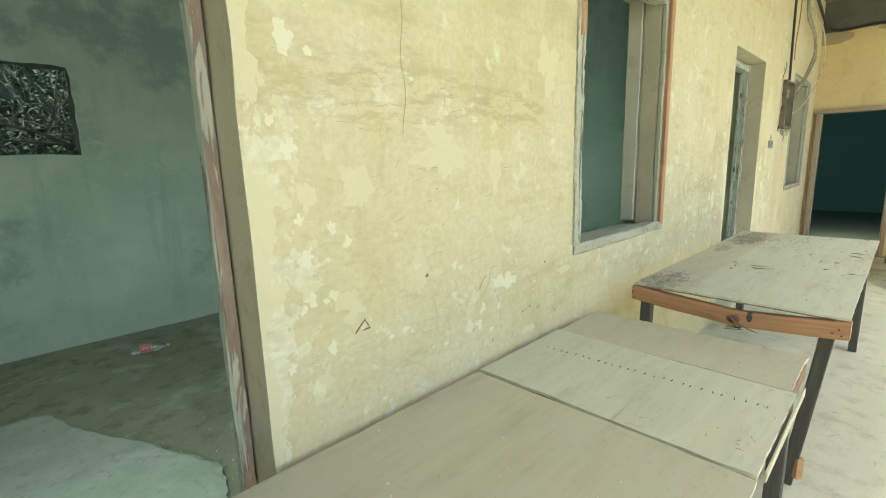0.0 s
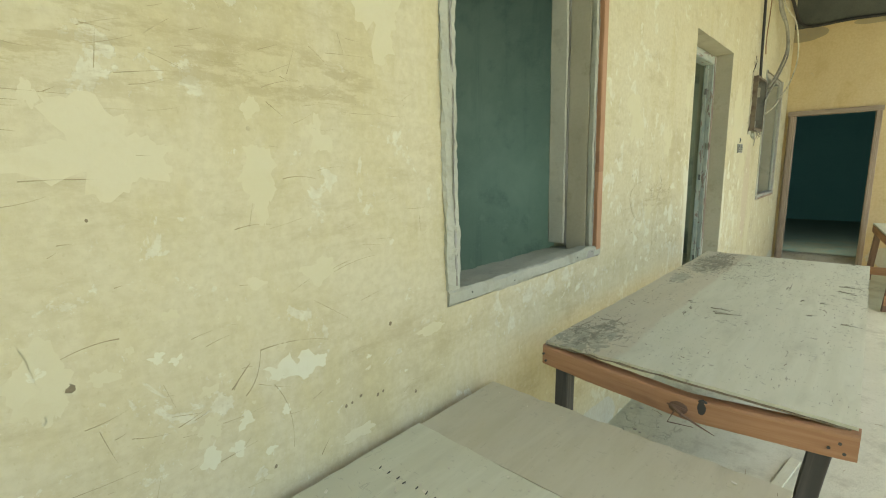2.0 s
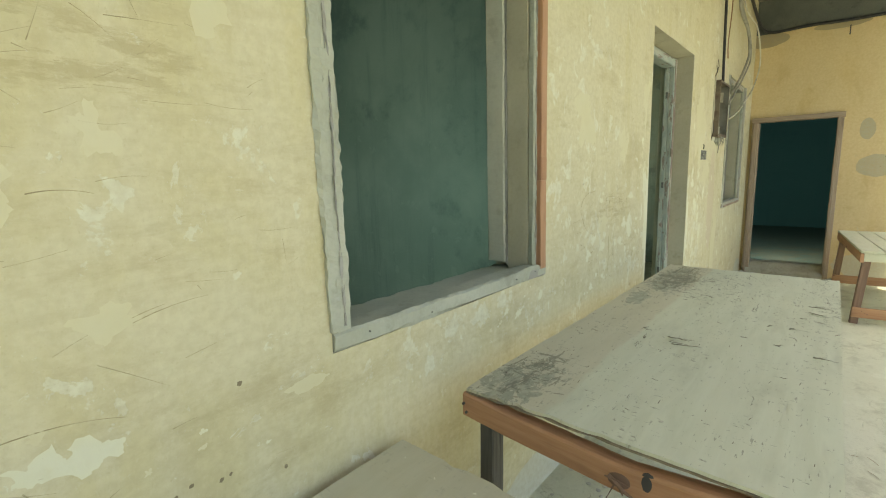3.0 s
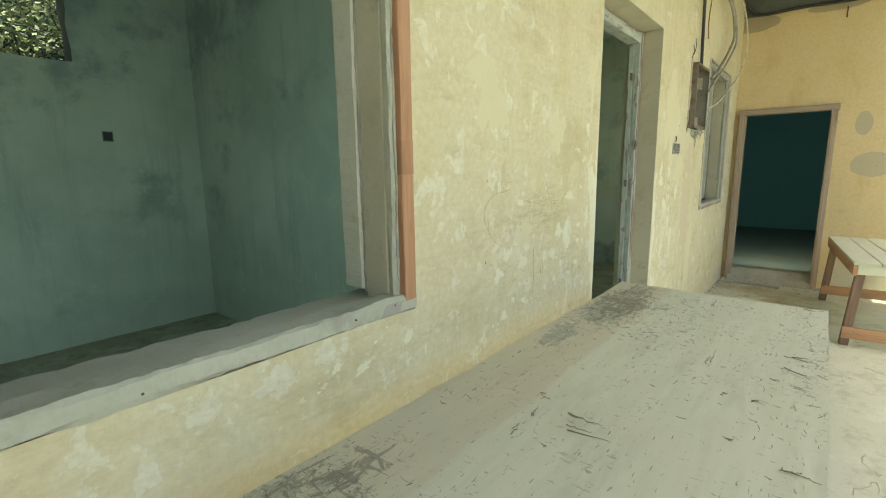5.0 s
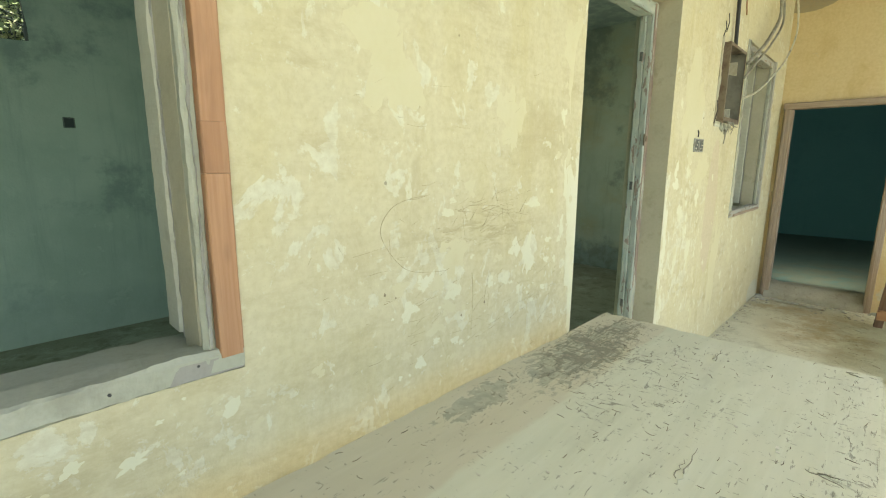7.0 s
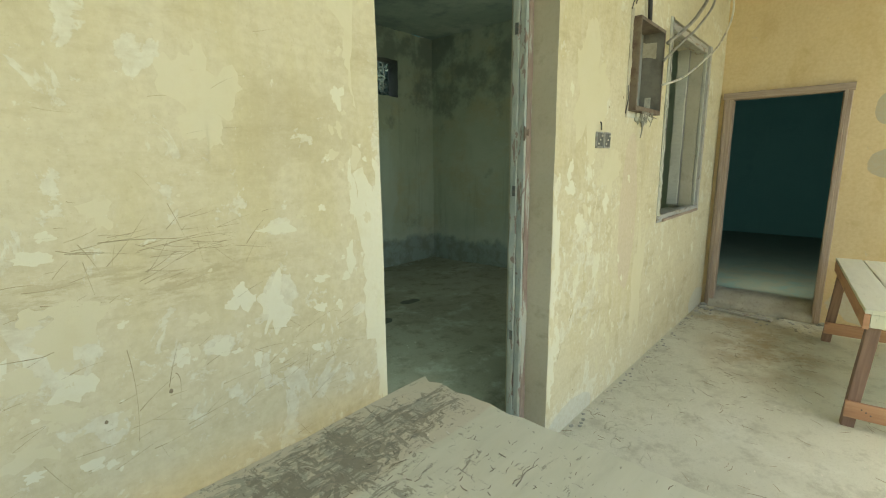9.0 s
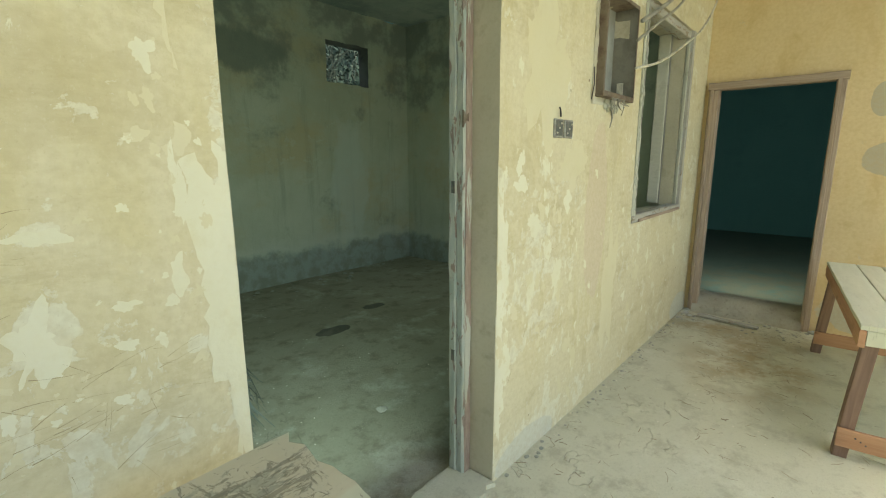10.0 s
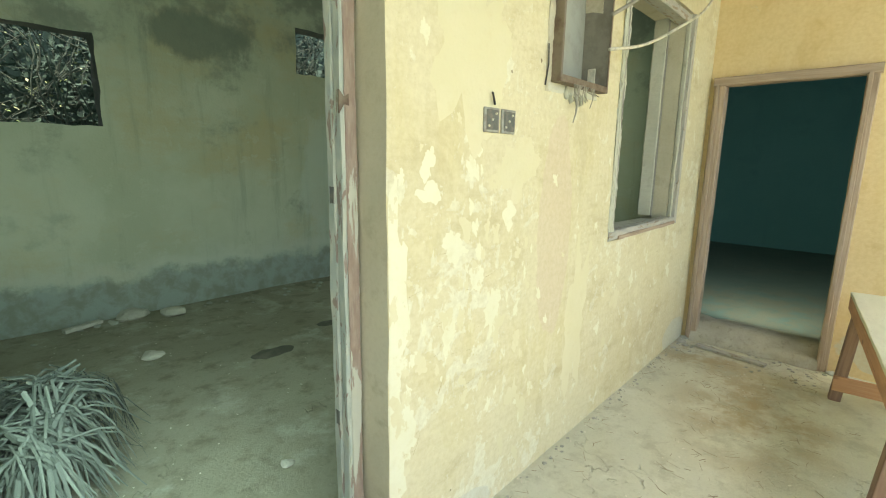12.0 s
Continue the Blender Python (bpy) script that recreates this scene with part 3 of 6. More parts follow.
def board(p0, p1, w, h, up=(0, 0, 1), bow=0.0, rag=0.0015, steps=10, chamfer=0.004, seed=0.0, kink=0.0):
    """A sawn board from p0 to p1, w wide across and h high along up, chamfered and a little uneven, with metre UVs."""
    p0, p1 = Vector(p0), Vector(p1)
    d = (p1 - p0).normalized()
    side = d.cross(Vector(up)).normalized()
    top = side.cross(d).normalized()
    c = min(chamfer, w / 4, h / 4)
    ring = [(-w / 2 + c, -h / 2), (w / 2 - c, -h / 2), (w / 2, -h / 2 + c), (w / 2, h / 2 - c), (w / 2 - c, h / 2), (-w / 2 + c, h / 2), (-w / 2, h / 2 - c), (-w / 2, -h / 2 + c)]
    girth = [0.0]
    for a, b in zip(ring, ring[1:] + ring[:1]):
        girth.append(girth[-1] + math.dist(a, b))
    bm = bmesh.new()
    uv = bm.loops.layers.uv.new("UVMap")
    rows = []
    for i in range(steps + 1):
        t = i / steps
        arch = 1 - (2 * t - 1) ** 2
        if kink:
            arch = 0.25 * arch + 0.75 * (1 - abs(t - kink) / (kink if t < kink else 1 - kink))
        mid = p0.lerp(p1, t) + top * bow * arch
        row = []
        for k, (a, b) in enumerate(ring):
            q = mid + side * a + top * b
            q += side * wob(q + Vector((seed, k, 0)), 6, rag) + top * wob(q + Vector((0, seed, k)), 6, rag)
            q += side * wob(q + Vector((seed, k * 2, 3)), 38, rag * 0.55) + top * wob(q + Vector((3, seed, k * 2)), 38, rag * 0.55)
            row.append(bm.verts.new(q))
        rows.append(row)
    ln = (p1 - p0).length
    for i in range(steps):
        for k in range(8):
            n = (k + 1) % 8
            f = bm.faces.new([rows[i][k], rows[i][n], rows[i + 1][n], rows[i + 1][k]])
            for lp, (s, gg) in zip(f.loops, ((i, k), (i, k + 1), (i + 1, k + 1), (i + 1, k))):
                lp[uv].uv = (s / steps * ln + seed, girth[gg] + seed)
    for row, flip in ((rows[0], True), (rows[-1], False)):
        f = bm.faces.new(row[::-1] if flip else row)
        for lp in f.loops:
            lp[uv].uv = (lp.vert.co.dot(side) * 0.3, lp.vert.co.dot(top))
    bmesh.ops.recalc_face_normals(bm, faces=bm.faces)
    return bm


def sheet(x0, x1, y0, y1, z, th, warp=0.006, rag=(0, 0, 0, 0), cell=0.06, slope=(0, 0), seed=0.0, grain="x"):
    """A warped sheet of plywood. rag: how ragged the edges x0, x1, y0, y1 are, in metres."""
    nx, ny = max(4, round((x1 - x0) / cell)), max(4, round((y1 - y0) / cell))
    bm = bmesh.new()
    uv = bm.loops.layers.uv.new("UVMap")
    rnd = random.Random(seed)
    ex0, ex1 = [rnd.random() ** 3 for _ in range(ny + 1)], [rnd.random() ** 3 for _ in range(ny + 1)]
    ey0, ey1 = [rnd.random() ** 3 for _ in range(nx + 1)], [rnd.random() ** 3 for _ in range(nx + 1)]
    tops, lows = {}, {}
    for i in range(nx + 1):
        for j in range(ny + 1):
            x, y = x0 + (x1 - x0) * i / nx, y0 + (y1 - y0) * j / ny
            if i == 0: x += rag[0] * ex0[j]
            if i == nx: x -= rag[1] * ex1[j]
            if j == 0: y += rag[2] * ey0[i]
            if j == ny: y -= rag[3] * ey1[i]
            zz = z + wob((x + seed, y, 0), 1.7, warp) + slope[0] * (x - x0) + slope[1] * (y - y0)
            tops[i, j], lows[i, j] = bm.verts.new((x, y, zz)), bm.verts.new((x, y, zz - th))
    quads = []
    for i in range(nx):
        for j in range(ny):
            quads.append([tops[i, j], tops[i + 1, j], tops[i + 1, j + 1], tops[i, j + 1]])
            quads.append([lows[i, j + 1], lows[i + 1, j + 1], lows[i + 1, j], lows[i, j]])
    for i in range(nx):
        quads += [[tops[i, 0], lows[i, 0], lows[i + 1, 0], tops[i + 1, 0]], [tops[i + 1, ny], lows[i + 1, ny], lows[i, ny], tops[i, ny]]]
    for j in range(ny):
        quads += [[tops[0, j + 1], lows[0, j + 1], lows[0, j], tops[0, j]], [tops[nx, j], lows[nx, j], lows[nx, j + 1], tops[nx, j + 1]]]
    for q in quads:
        f = bm.faces.new(q)
        for lp in f.loops:
            c = lp.vert.co
            lp[uv].uv = (c.x, c.y + c.z * 0.5) if grain == "x" else (c.y, c.x + c.z * 0.5)
    return bm


def tube(bm, pts, r0, r1=None, sides=6):
    """A round, tapered tube along the points."""
    r1 = r0 if r1 is None else r1
    pts = [Vector(p) for p in pts]
    rings = []
    for i, p in enumerate(pts):
        d = (pts[min(i + 1, len(pts) - 1)] - pts[max(i - 1, 0)]).normalized()
        a = d.cross(Vector((0.31, 0.2, 0.93))).normalized()
        b = d.cross(a)
        r = r0 + (r1 - r0) * i / (len(pts) - 1)
        rings.append([bm.verts.new(p + (a * math.cos(k * math.tau / sides) + b * math.sin(k * math.tau / sides)) * r) for k in range(sides)])
    for q, w in zip(rings, rings[1:]):
        for k in range(sides):
            bm.faces.new([q[k], q[(k + 1) % sides], w[(k + 1) % sides], w[k]])
    bm.faces.new(rings[0][::-1])
    bm.faces.new(rings[-1])
    return bm


def curve(ctrl, n=24):
    """A smooth line through the control points."""
    c = [Vector(p) for p in ctrl]
    c = [2 * c[0] - c[1], *c, 2 * c[-1] - c[-2]]
    out = []
    for i in range(1, len(c) - 2):
        for k in range(n):
            t = k / n
            a, b, d, e = c[i - 1], c[i], c[i + 1], c[i + 2]
            out.append(0.5 * (2 * b + (d - a) * t + (2 * a - 5 * b + 4 * d - e) * t * t + (3 * b - a - 3 * d + e) * t ** 3))
    return out + [c[-2]]


# ---- the structure ----
WY, WT = 1.07, 0.255            # front wall: outer face, thickness
EX = 10.66                     # end wall face
D1, D2 = (1.08, 2.078, -0.02, 2.40), (6.243, 7.322, -0.02, 2.40)
W1, W2 = (3.64, 4.785, 1.035, 2.47), (8.92, 10.11, 1.03, 2.47)
CEIL, ROOMTOP, BACK = 3.62, 3.3, 4.95

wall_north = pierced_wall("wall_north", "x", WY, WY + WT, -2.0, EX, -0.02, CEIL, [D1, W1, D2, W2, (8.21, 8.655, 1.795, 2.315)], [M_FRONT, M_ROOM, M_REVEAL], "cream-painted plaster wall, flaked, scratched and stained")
pierced_wall("wall_east", "y", EX, EX + 0.24, -2.6, WY + WT, -0.02, CEIL, [(0.085, 1.04, -0.02, 2.115)], [M_END, M_ROOMSHADE, M_REVEAL], "painted end wall, ochre for warm bounced light, with a dark doorway")
# Opening reveals take near-black M_BEAM, so their shade is in the colour.
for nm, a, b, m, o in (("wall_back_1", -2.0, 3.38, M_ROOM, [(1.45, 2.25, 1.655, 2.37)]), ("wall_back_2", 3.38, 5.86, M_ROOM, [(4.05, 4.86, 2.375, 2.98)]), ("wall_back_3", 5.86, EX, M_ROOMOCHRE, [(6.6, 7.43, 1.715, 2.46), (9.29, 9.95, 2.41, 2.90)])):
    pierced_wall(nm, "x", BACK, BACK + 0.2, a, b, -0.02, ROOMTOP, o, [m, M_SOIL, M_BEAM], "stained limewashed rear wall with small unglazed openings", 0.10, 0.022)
pierced_wall("wall_room_east", "y", EX, EX + 0.24, WY + WT, 5.2, -0.02, CEIL, [], [M_ROOMOCHRE, M_ROOMSHADE, M_ROOM], "stained limewashed side wall of the rear room")
for nm, x in (("wall_partition", 5.86),):
    pierced_wall(nm, "y", x - 0.07, x + 0.07, WY + WT, BACK, -0.02, ROOMTOP, [], [M_ROOM, M_ROOM, M_ROOM], "sooty limewashed partition wall between rooms")
pierced_wall("wall_west", "y", -2.2, -2.0, -2.6, 5.2, -0.02, CEIL, [], [M_END, M_ROOM, M_END], "unseen wall closing the veranda, in the end wall's warm colour")
# The high opening is unseen, added to let light into the room.
pierced_wall("wall_far_room_east", "y", 15.6, 15.8, -2.6, 5.2, -0.02, CEIL, [(2.6, 3.2, 2.2, 2.8)], [M_ROOMSHADE, M_SOIL, M_ROOMSHADE], "wall of the end doorway's room, teal for its shade", 0.3)
pierced_wall("wall_far_room_south", "x", -2.8, -2.6, EX, 15.8, -0.02, CEIL, [], [M_SOIL, M_ROOMSHADE, M_SOIL], "side wall of the end doorway's room, teal for its shade", 0.3)
pierced_wall("wall_far_room_north", "x", 5.2, 5.4, EX, 15.8, -0.02, CEIL, [], [M_ROOMSHADE, M_SOIL, M_ROOMSHADE], "side wall of the end doorway's room, teal for its shade", 0.3)


def slab(name, x0, x1, y0, y1, z0, z1, mat, label, category, cell=0.25, rough=0.0):
    bm = bmesh.new()
    nx, ny = max(1, round((x1 - x0) / cell)), max(1, round((y1 - y0) / cell))
    top = [[bm.verts.new((x0 + (x1 - x0) * i / nx, y0 + (y1 - y0) * j / ny, z1 + (wob((x0 + (x1 - x0) * i / nx, y0 + (y1 - y0) * j / ny, 1), 1.5, rough)))) for j in range(ny + 1)] for i in range(nx + 1)]
    for i in range(nx):
        for j in range(ny):
            bm.faces.new([top[i][j], top[i + 1][j], top[i + 1][j + 1], top[i][j + 1]])
    low = [bm.verts.new(p) for p in ((x0, y0, z0), (x1, y0, z0), (x1, y1, z0), (x0, y1, z0))]
    bm.faces.new(low[::-1])
    border = [[top[i][0] for i in range(nx + 1)], [top[nx][j] for j in range(ny + 1)], [top[i][ny] for i in range(nx, -1, -1)], [top[0][j] for j in range(ny, -1, -1)]]
    for k, edge in enumerate(border):
        bm.faces.new([low[k], low[(k + 1) % 4], *reversed(edge)])
    bmesh.ops.recalc_face_normals(bm, faces=bm.faces)
    return structure(link(name, bm, mat), label, category)


slab("floor_veranda", -2.0, EX, -2.6, WY + 0.2, -0.3, 0.0, M_FLOOR, "dusty cement veranda floor strewn with twigs", "floor", 0.15, 0.006)
slab("floor_rooms", -2.0, EX, WY + 0.2, BACK + 0.2, -0.3, 0.004, M_ROOMFLOOR, "dirt-covered cement floor of the dark rooms", "floor", 0.15, 0.012)
slab("floor_far_room", EX + 0.12, 15.8, -2.6, 5.2, -0.3, 0.146, M_FARFLOOR, "dusty floor behind the end doorway, brown at the door, teal beyond for shade", "floor", 0.3, 0.008)
# Unseen outer edge and dark tone are set to shape the veranda's light.
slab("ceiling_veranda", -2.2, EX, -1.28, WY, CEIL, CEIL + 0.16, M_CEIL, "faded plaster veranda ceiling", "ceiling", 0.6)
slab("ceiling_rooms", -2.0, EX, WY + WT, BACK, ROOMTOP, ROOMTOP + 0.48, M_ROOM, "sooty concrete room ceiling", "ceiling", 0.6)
slab("ceiling_far_room", EX, 15.8, -2.8, 5.4, CEIL, CEIL + 0.16, M_ROOMSHADE, "far room's concrete ceiling, teal for its shade", "ceiling", 0.6)
slab("ground", -700, 700, -700, 700, -1.0, -0.33, M_SOIL, "bare sandy soil round the building", "ground", 60)
bm = block(bmesh.new(), EX - 0.03, EX - 0.001, -2.59, WY - 0.001, 3.2, CEIL - 0.001, 0.006)
structure(link("trim_beam", bm, M_BEAM), "sooty grey concrete beam face above the end wall", "beam")


# ---- doorways and windows ----
def door_frame(name, o, y0, label, mat, left=True, proud=0.037, step=0.004):
    """Weathered rebated posts and a head set at the back of a reveal, with a gap to the plaster."""
    x0, x1, _, top = o
    t = thing(name, ((x0 + x1) / 2, y0, 0), label, "door frame", "", "structure")
    gap = 0.007
    for i, (x, s) in enumerate(((x1 - gap, -1), (x0 + gap, 1))):
        if s > 0 and not left:
            continue
        part("post", board((x + s * proud / 2, y0 + 0.02, 0.0), (x + s * proud / 2, y0 + 0.02, top - 0.012), proud, 0.04, (0, 1, 0), 0, 0.004, 40, 0.006, i + x0), mat, t)
        part("rebate", board((x + s * (proud + step) / 2, y0 + 0.060, 0.0), (x + s * (proud + step) / 2, y0 + 0.060, top - 0.06), proud + step, 0.038, (0, 1, 0), 0, 0.004, 40, 0.005, i + 3 + x0), mat, t)
        bm = bmesh.new()
        for k in range(3):
            z = 0.55 + 0.75 * k + 0.1 * x0 % 0.3
            block(bm, x + s * (proud + step - 0.001), x + s * (proud + step + 0.002), y0 + 0.045, y0 + 0.062, z, z + 0.05, 0.001)
        part("hinge_leaf", bm, M_HOLLOW, t, "dark steel hinge leaves")
    part("head", board((x0 + 0.05, y0 + 0.05, top - 0.045), (x1 - 0.05, y0 + 0.05, top - 0.045), 0.095, 0.065, (0, 0, 1), 0, 0.003, 16, 0.006, 9), mat, t)
    return t


f2 = door_frame("door_frame_2", D2, 1.197, "blue-grey flaking wooden door frame in an open doorway", M_FRAME, False, 0.056)
f1 = door_frame("door_frame_1", D1, 1.203, "flaking grey and brown wooden door frame in an open doorway", M_FRAME, True, 0.036, -0.018)
part("brown_face", board((7.315 - 0.025, 1.196, 0.0), (7.315 - 0.025, 1.196, D2[3] - 0.02), 0.040, 0.006, (0, 1, 0), 0, 0.003, 90, 0.002, 7), M_STRIP, f2, "purplish-brown bare face of the post with flakes of paint")
part("brown_face", board((2.071 - 0.017, 1.202, 0.0), (2.071 - 0.017, 1.202, D1[3] - 0.02), 0.030, 0.006, (0, 1, 0), 0, 0.003, 90, 0.002, 4), M_STRIP, f1, "purplish-brown bare face of the post with flakes of paint")
bm = bmesh.new()
plate = [bm.verts.new((7.262 + dx, 1.1905, 1.625 + dz)) for dx, dz in ((-0.014, 0.032), (0.004, 0.012), (0.020, 0.022), (0.020, -0.012), (0.004, -0.008), (-0.014, -0.036))]
back = [bm.verts.new((q.co.x, 1.1975, q.co.z)) for q in plate]
bm.faces.new(plate)
for k in range(6):
    bm.faces.new([plate[k], back[k], back[(k + 1) % 6], plate[(k + 1) % 6]])
bmesh.ops.recalc_face_normals(bm, faces=bm.faces)
part("strike_plate", bm, M_STEEL, f2, "rusty steel strike plate")

part("left_post", board((6.25 + 0.048 / 2, 1.235, 0.0), (6.25 + 0.048 / 2, 1.235, D2[3] - 0.012), 0.048, 0.07, (0, 1, 0), 0, 0.003, 60, 0.005, 6.1), M_FRAME, f2)
th = thing("door_threshold", (6.78, 1.2, 0), "chipped cement threshold in the open doorway", "step", "", "structure")
part("tread", sheet(6.26, 7.31, WY - 0.03, WY + 0.21, 0.02, 0.03, 0.006, (0, 0, 0.03, 0.02), 0.04, (0, 0), 8.0), M_FLOOR, th)

M_STEP = plaster("crumbled_step", (0.34, 0.325, 0.25), (0.42, 0.40, 0.315), (0.21, 0.195, 0.145), 3)
# far doorway: weathered boards round the opening and a worn cement step
fd = thing("door_frame_3", (EX, 0.56, 0), "bleached brown wooden frame round the dark end doorway", "door frame", "", "structure")
for i, (y, w) in enumerate(((0.117, 0.066), (0.992, 0.082))):
    part("post", board((EX + 0.005, y, 0.0), (EX + 0.005, y, 2.062), w, 0.10, (1, 0, 0), 0, 0.003, 24, 0.006, i + 2), M_CASE, fd)
    part("split_lath", board((EX - 0.054, y + 0.012, 0.0), (EX - 0.054, y + 0.014, 2.07), 0.026, 0.014, (1, 0, 0), 0, 0.003, 24, 0.003, i + 5), M_CASE, fd)
part("head", board((EX + 0.005, 0.075, 2.096), (EX + 0.005, 1.040, 2.096), 0.10, 0.066, (0, 0, 1), 0, 0.003, 14, 0.006, 8), M_CASE, fd)
st = thing("door_step", (EX, 0.56, 0), "worn cement threshold at the end doorway", "step", "", "structure")
bm = bmesh.new()
NS = [(-0.075, 0.0), (-0.065, 0.045), (-0.05, 0.072), (-0.01, 0.085), (0.03, 0.135), (0.06, 0.155), (0.20, 0.152), (0.34, 0.138)]
rows = [[bm.verts.new((EX + dx + wob((j * 0.04, k, 1), 4.0, 0.022), 0.138 + 0.853 * j / 34, max(0, z + wob((dx * 4, j * 0.025, 2), 9.0, 0.010) * (k > 0)))) for k, (dx, z) in enumerate(NS)] for j in range(35)]
for a, b in zip(rows, rows[1:]):
    for k in range(7):
        bm.faces.new([a[k], b[k], b[k + 1], a[k + 1]])
part("tread", bm, M_STEP, st, "", True)
part("loose_batten", board((EX - 0.20, 0.90, 0.022), (EX - 0.27, 0.42, 0.018), 0.055, 0.018, (0, 0, 1), 0, 0.004, 20, 0.003, 3), M_FRAMEGREY, st, "grey wooden batten lying before the step")


def window_trim(name, o, label, right_mat, low_mat, sill_label):
    x0, x1, z0, z1 = o
    t = thing(name, ((x0 + x1) / 2, WY, z0), label, "window", "", "structure")
    # grey casing flush with the plaster: left side and bottom
    part("left_casing", board((x0 + 0.032, WY + 0.035, z0 + 0.056), (x0 + 0.032, WY + 0.035, z1), 0.062, 0.085, (0, 1, 0), 0, 0.009, 120, 0.010, x0), M_SILL, t)
    part("broken_edge", board((x0 + 0.010, WY - 0.003, z0 + 0.06), (x0 - 0.004, WY - 0.003, z1), 0.030, 0.012, (0, 1, 0), 0, 0.010, 120, 0.003, x0 + 5), M_SILL, t, "ragged mortar along the casing")
    part("groove", board((x0 + 0.036, WY - 0.0085, z0 + 0.07), (x0 + 0.030, WY - 0.0085, z1), 0.004, 0.003, (0, 1, 0), 0, 0.008, 110, 0.001, x0 + 8), M_CEMENT, t, "dark crack in the casing")
    part("bottom_casing", board((x0 + 0.002, WY + 0.035, z0 + 0.028), (x1 - 0.002, WY + 0.035, z0 + 0.028), 0.085, 0.052, (0, 0, 1), 0, 0.006, 110, 0.008, x0 + 2), low_mat, t)
    # right side: an outer batten in three lengths, a mortar bead, the plastered jamb and a pale ragged strip at the back
    jamb = x1 - 0.072
    zs = (z0 + 0.036, z0 + 0.42, z0 + 0.52, z1)
    for k, (a, b) in enumerate(zip(zs, zs[1:])):
        part("right_batten", board((x1 - 0.026, WY + 0.008, a + 0.0003), (x1 - 0.026, WY + 0.008, b - 0.0003), 0.050, 0.036, (0, 1, 0), 0, 0.0015, 12, 0.003, k * 1.7), right_mat, t)
    part("mortar_bead", board((jamb + 0.012, WY + 0.026, z0 + 0.05), (jamb + 0.012, WY + 0.026, z1), 0.026, 0.030, (0, 1, 0), 0, 0.004, 120, 0.006, 2.2), M_SILL, t)
    part("crack_line", board((jamb + 0.0105, WY + 0.030, z0 + 0.05), (jamb + 0.012, WY + 0.030, z1), 0.004, 0.042, (0, 1, 0), 0, 0.006, 120, 0.001, 5.2), M_CEMENT, t)
    part("jamb_plaster", board((jamb + 0.034, WY + 0.095, z0 + 0.03), (jamb + 0.034, WY + 0.095, z1), 0.068, 0.104, (0, 1, 0), 0, 0.001, 60, 0.004, 3.2), M_REVEAL, t, "brown-grey plastered jamb")
    part("inner_strip", board((jamb + 0.029, WY + 0.206, z0 + 0.055), (jamb + 0.029, WY + 0.206, z1), 0.066, 0.098, (0, 1, 0), 0, 0.003, 130, 0.008, 4.1), M_PALE, t, "pale ragged mortar strip")
    part("joint", board((jamb + 0.034, WY + 0.153, z0 + 0.045), (jamb + 0.034, WY + 0.153, z1), 0.066, 0.016, (0, 1, 0), 0, 0.005, 130, 0.004, 6.6), M_CEMENT, t, "dark crumbling joint")
    part("inner_left_strip", board((x0 + 0.022, WY + 0.205, z0 + 0.05), (x0 + 0.022, WY + 0.205, z1), 0.04, 0.10, (0, 1, 0), 0, 0.007, 36, 0.008, 6.1), M_SILL, t)
    bm = sheet(x0 + 0.003, x1 - 0.003, WY + 0.076, WY + WT + 0.005, z0 + 0.026, 0.03, 0.006, (0, 0, 0.0, 0.022), 0.03, (0, -0.02), x0)
    part("sill", bm, M_SILL, t, sill_label)
    part("head", board((x0 + 0.064, WY + 0.06, z1 - 0.03), (x1 - 0.074, WY + 0.06, z1 - 0.03), 0.09, 0.055, (0, 0, 1), 0, 0.003, 14, 0.006, 5), M_FRAMEGREY, t)
    return t


w1 = window_trim("window_1", W1, "unglazed window opening with grey casing and a reddish batten", M_ORANGE, M_SILL, "dusty grey cement sill")
part("upper_left_batten", board((W1[0] + 0.036, WY + 0.004, 2.06), (W1[0] + 0.034, WY + 0.004, W1[3]), 0.05, 0.03, (0, 1, 0), 0, 0.0015, 14, 0.003, 2.9), M_ORANGE, w1, "reddish softwood batten")
part("mortar_patch", board((W1[1] - 0.15, WY - 0.0045, W1[2] + 0.022), (W1[1] - 0.004, WY - 0.0045, W1[2] + 0.022), 0.004, 0.036, (0, 0, 1), 0, 0.003, 20, 0.001, 1.3), M_CEMENT, w1, "smooth grey mortar patch")
for dx, dz in ((0.12, 0.03), (0.38, 0.02), (0.62, 0.034), (0.9, 0.026), (1.05, 0.033)):
    part("nail", tube(bmesh.new(), [(W1[0] + dx, WY + 0.004, W1[2] + dz), (W1[0] + dx, WY - 0.009, W1[2] + dz)], 0.0045, 0.003, 6), M_LEG, w1)
w2 = window_trim("window_2", W2, "unglazed window opening with grey weathered casing", M_FRAMEGREY, M_FRAMEGREY, "dusty grey cement sill")
part("worn_strip", board((W2[0] + 0.12, WY - 0.012, W2[2] + 0.014), (W2[1] - 0.06, WY - 0.012, W2[2] + 0.018), 0.012, 0.022, (0, 0, 1), 0, 0.004, 50, 0.003, 3), M_CASE, w2, "splintered brown strip under the casing")

# marks drawn and scored on the plaster
def scored(name, pts, r, mat, label):
    bm = tube(bmesh.new(), [(x, WY - 0.001 + wob((x, z, 3.3), 1.1, 0.004), z) for x, z in pts], r, r, 4)
    return tagged(link(name, bm, mat), label, "mark", "", "structure")


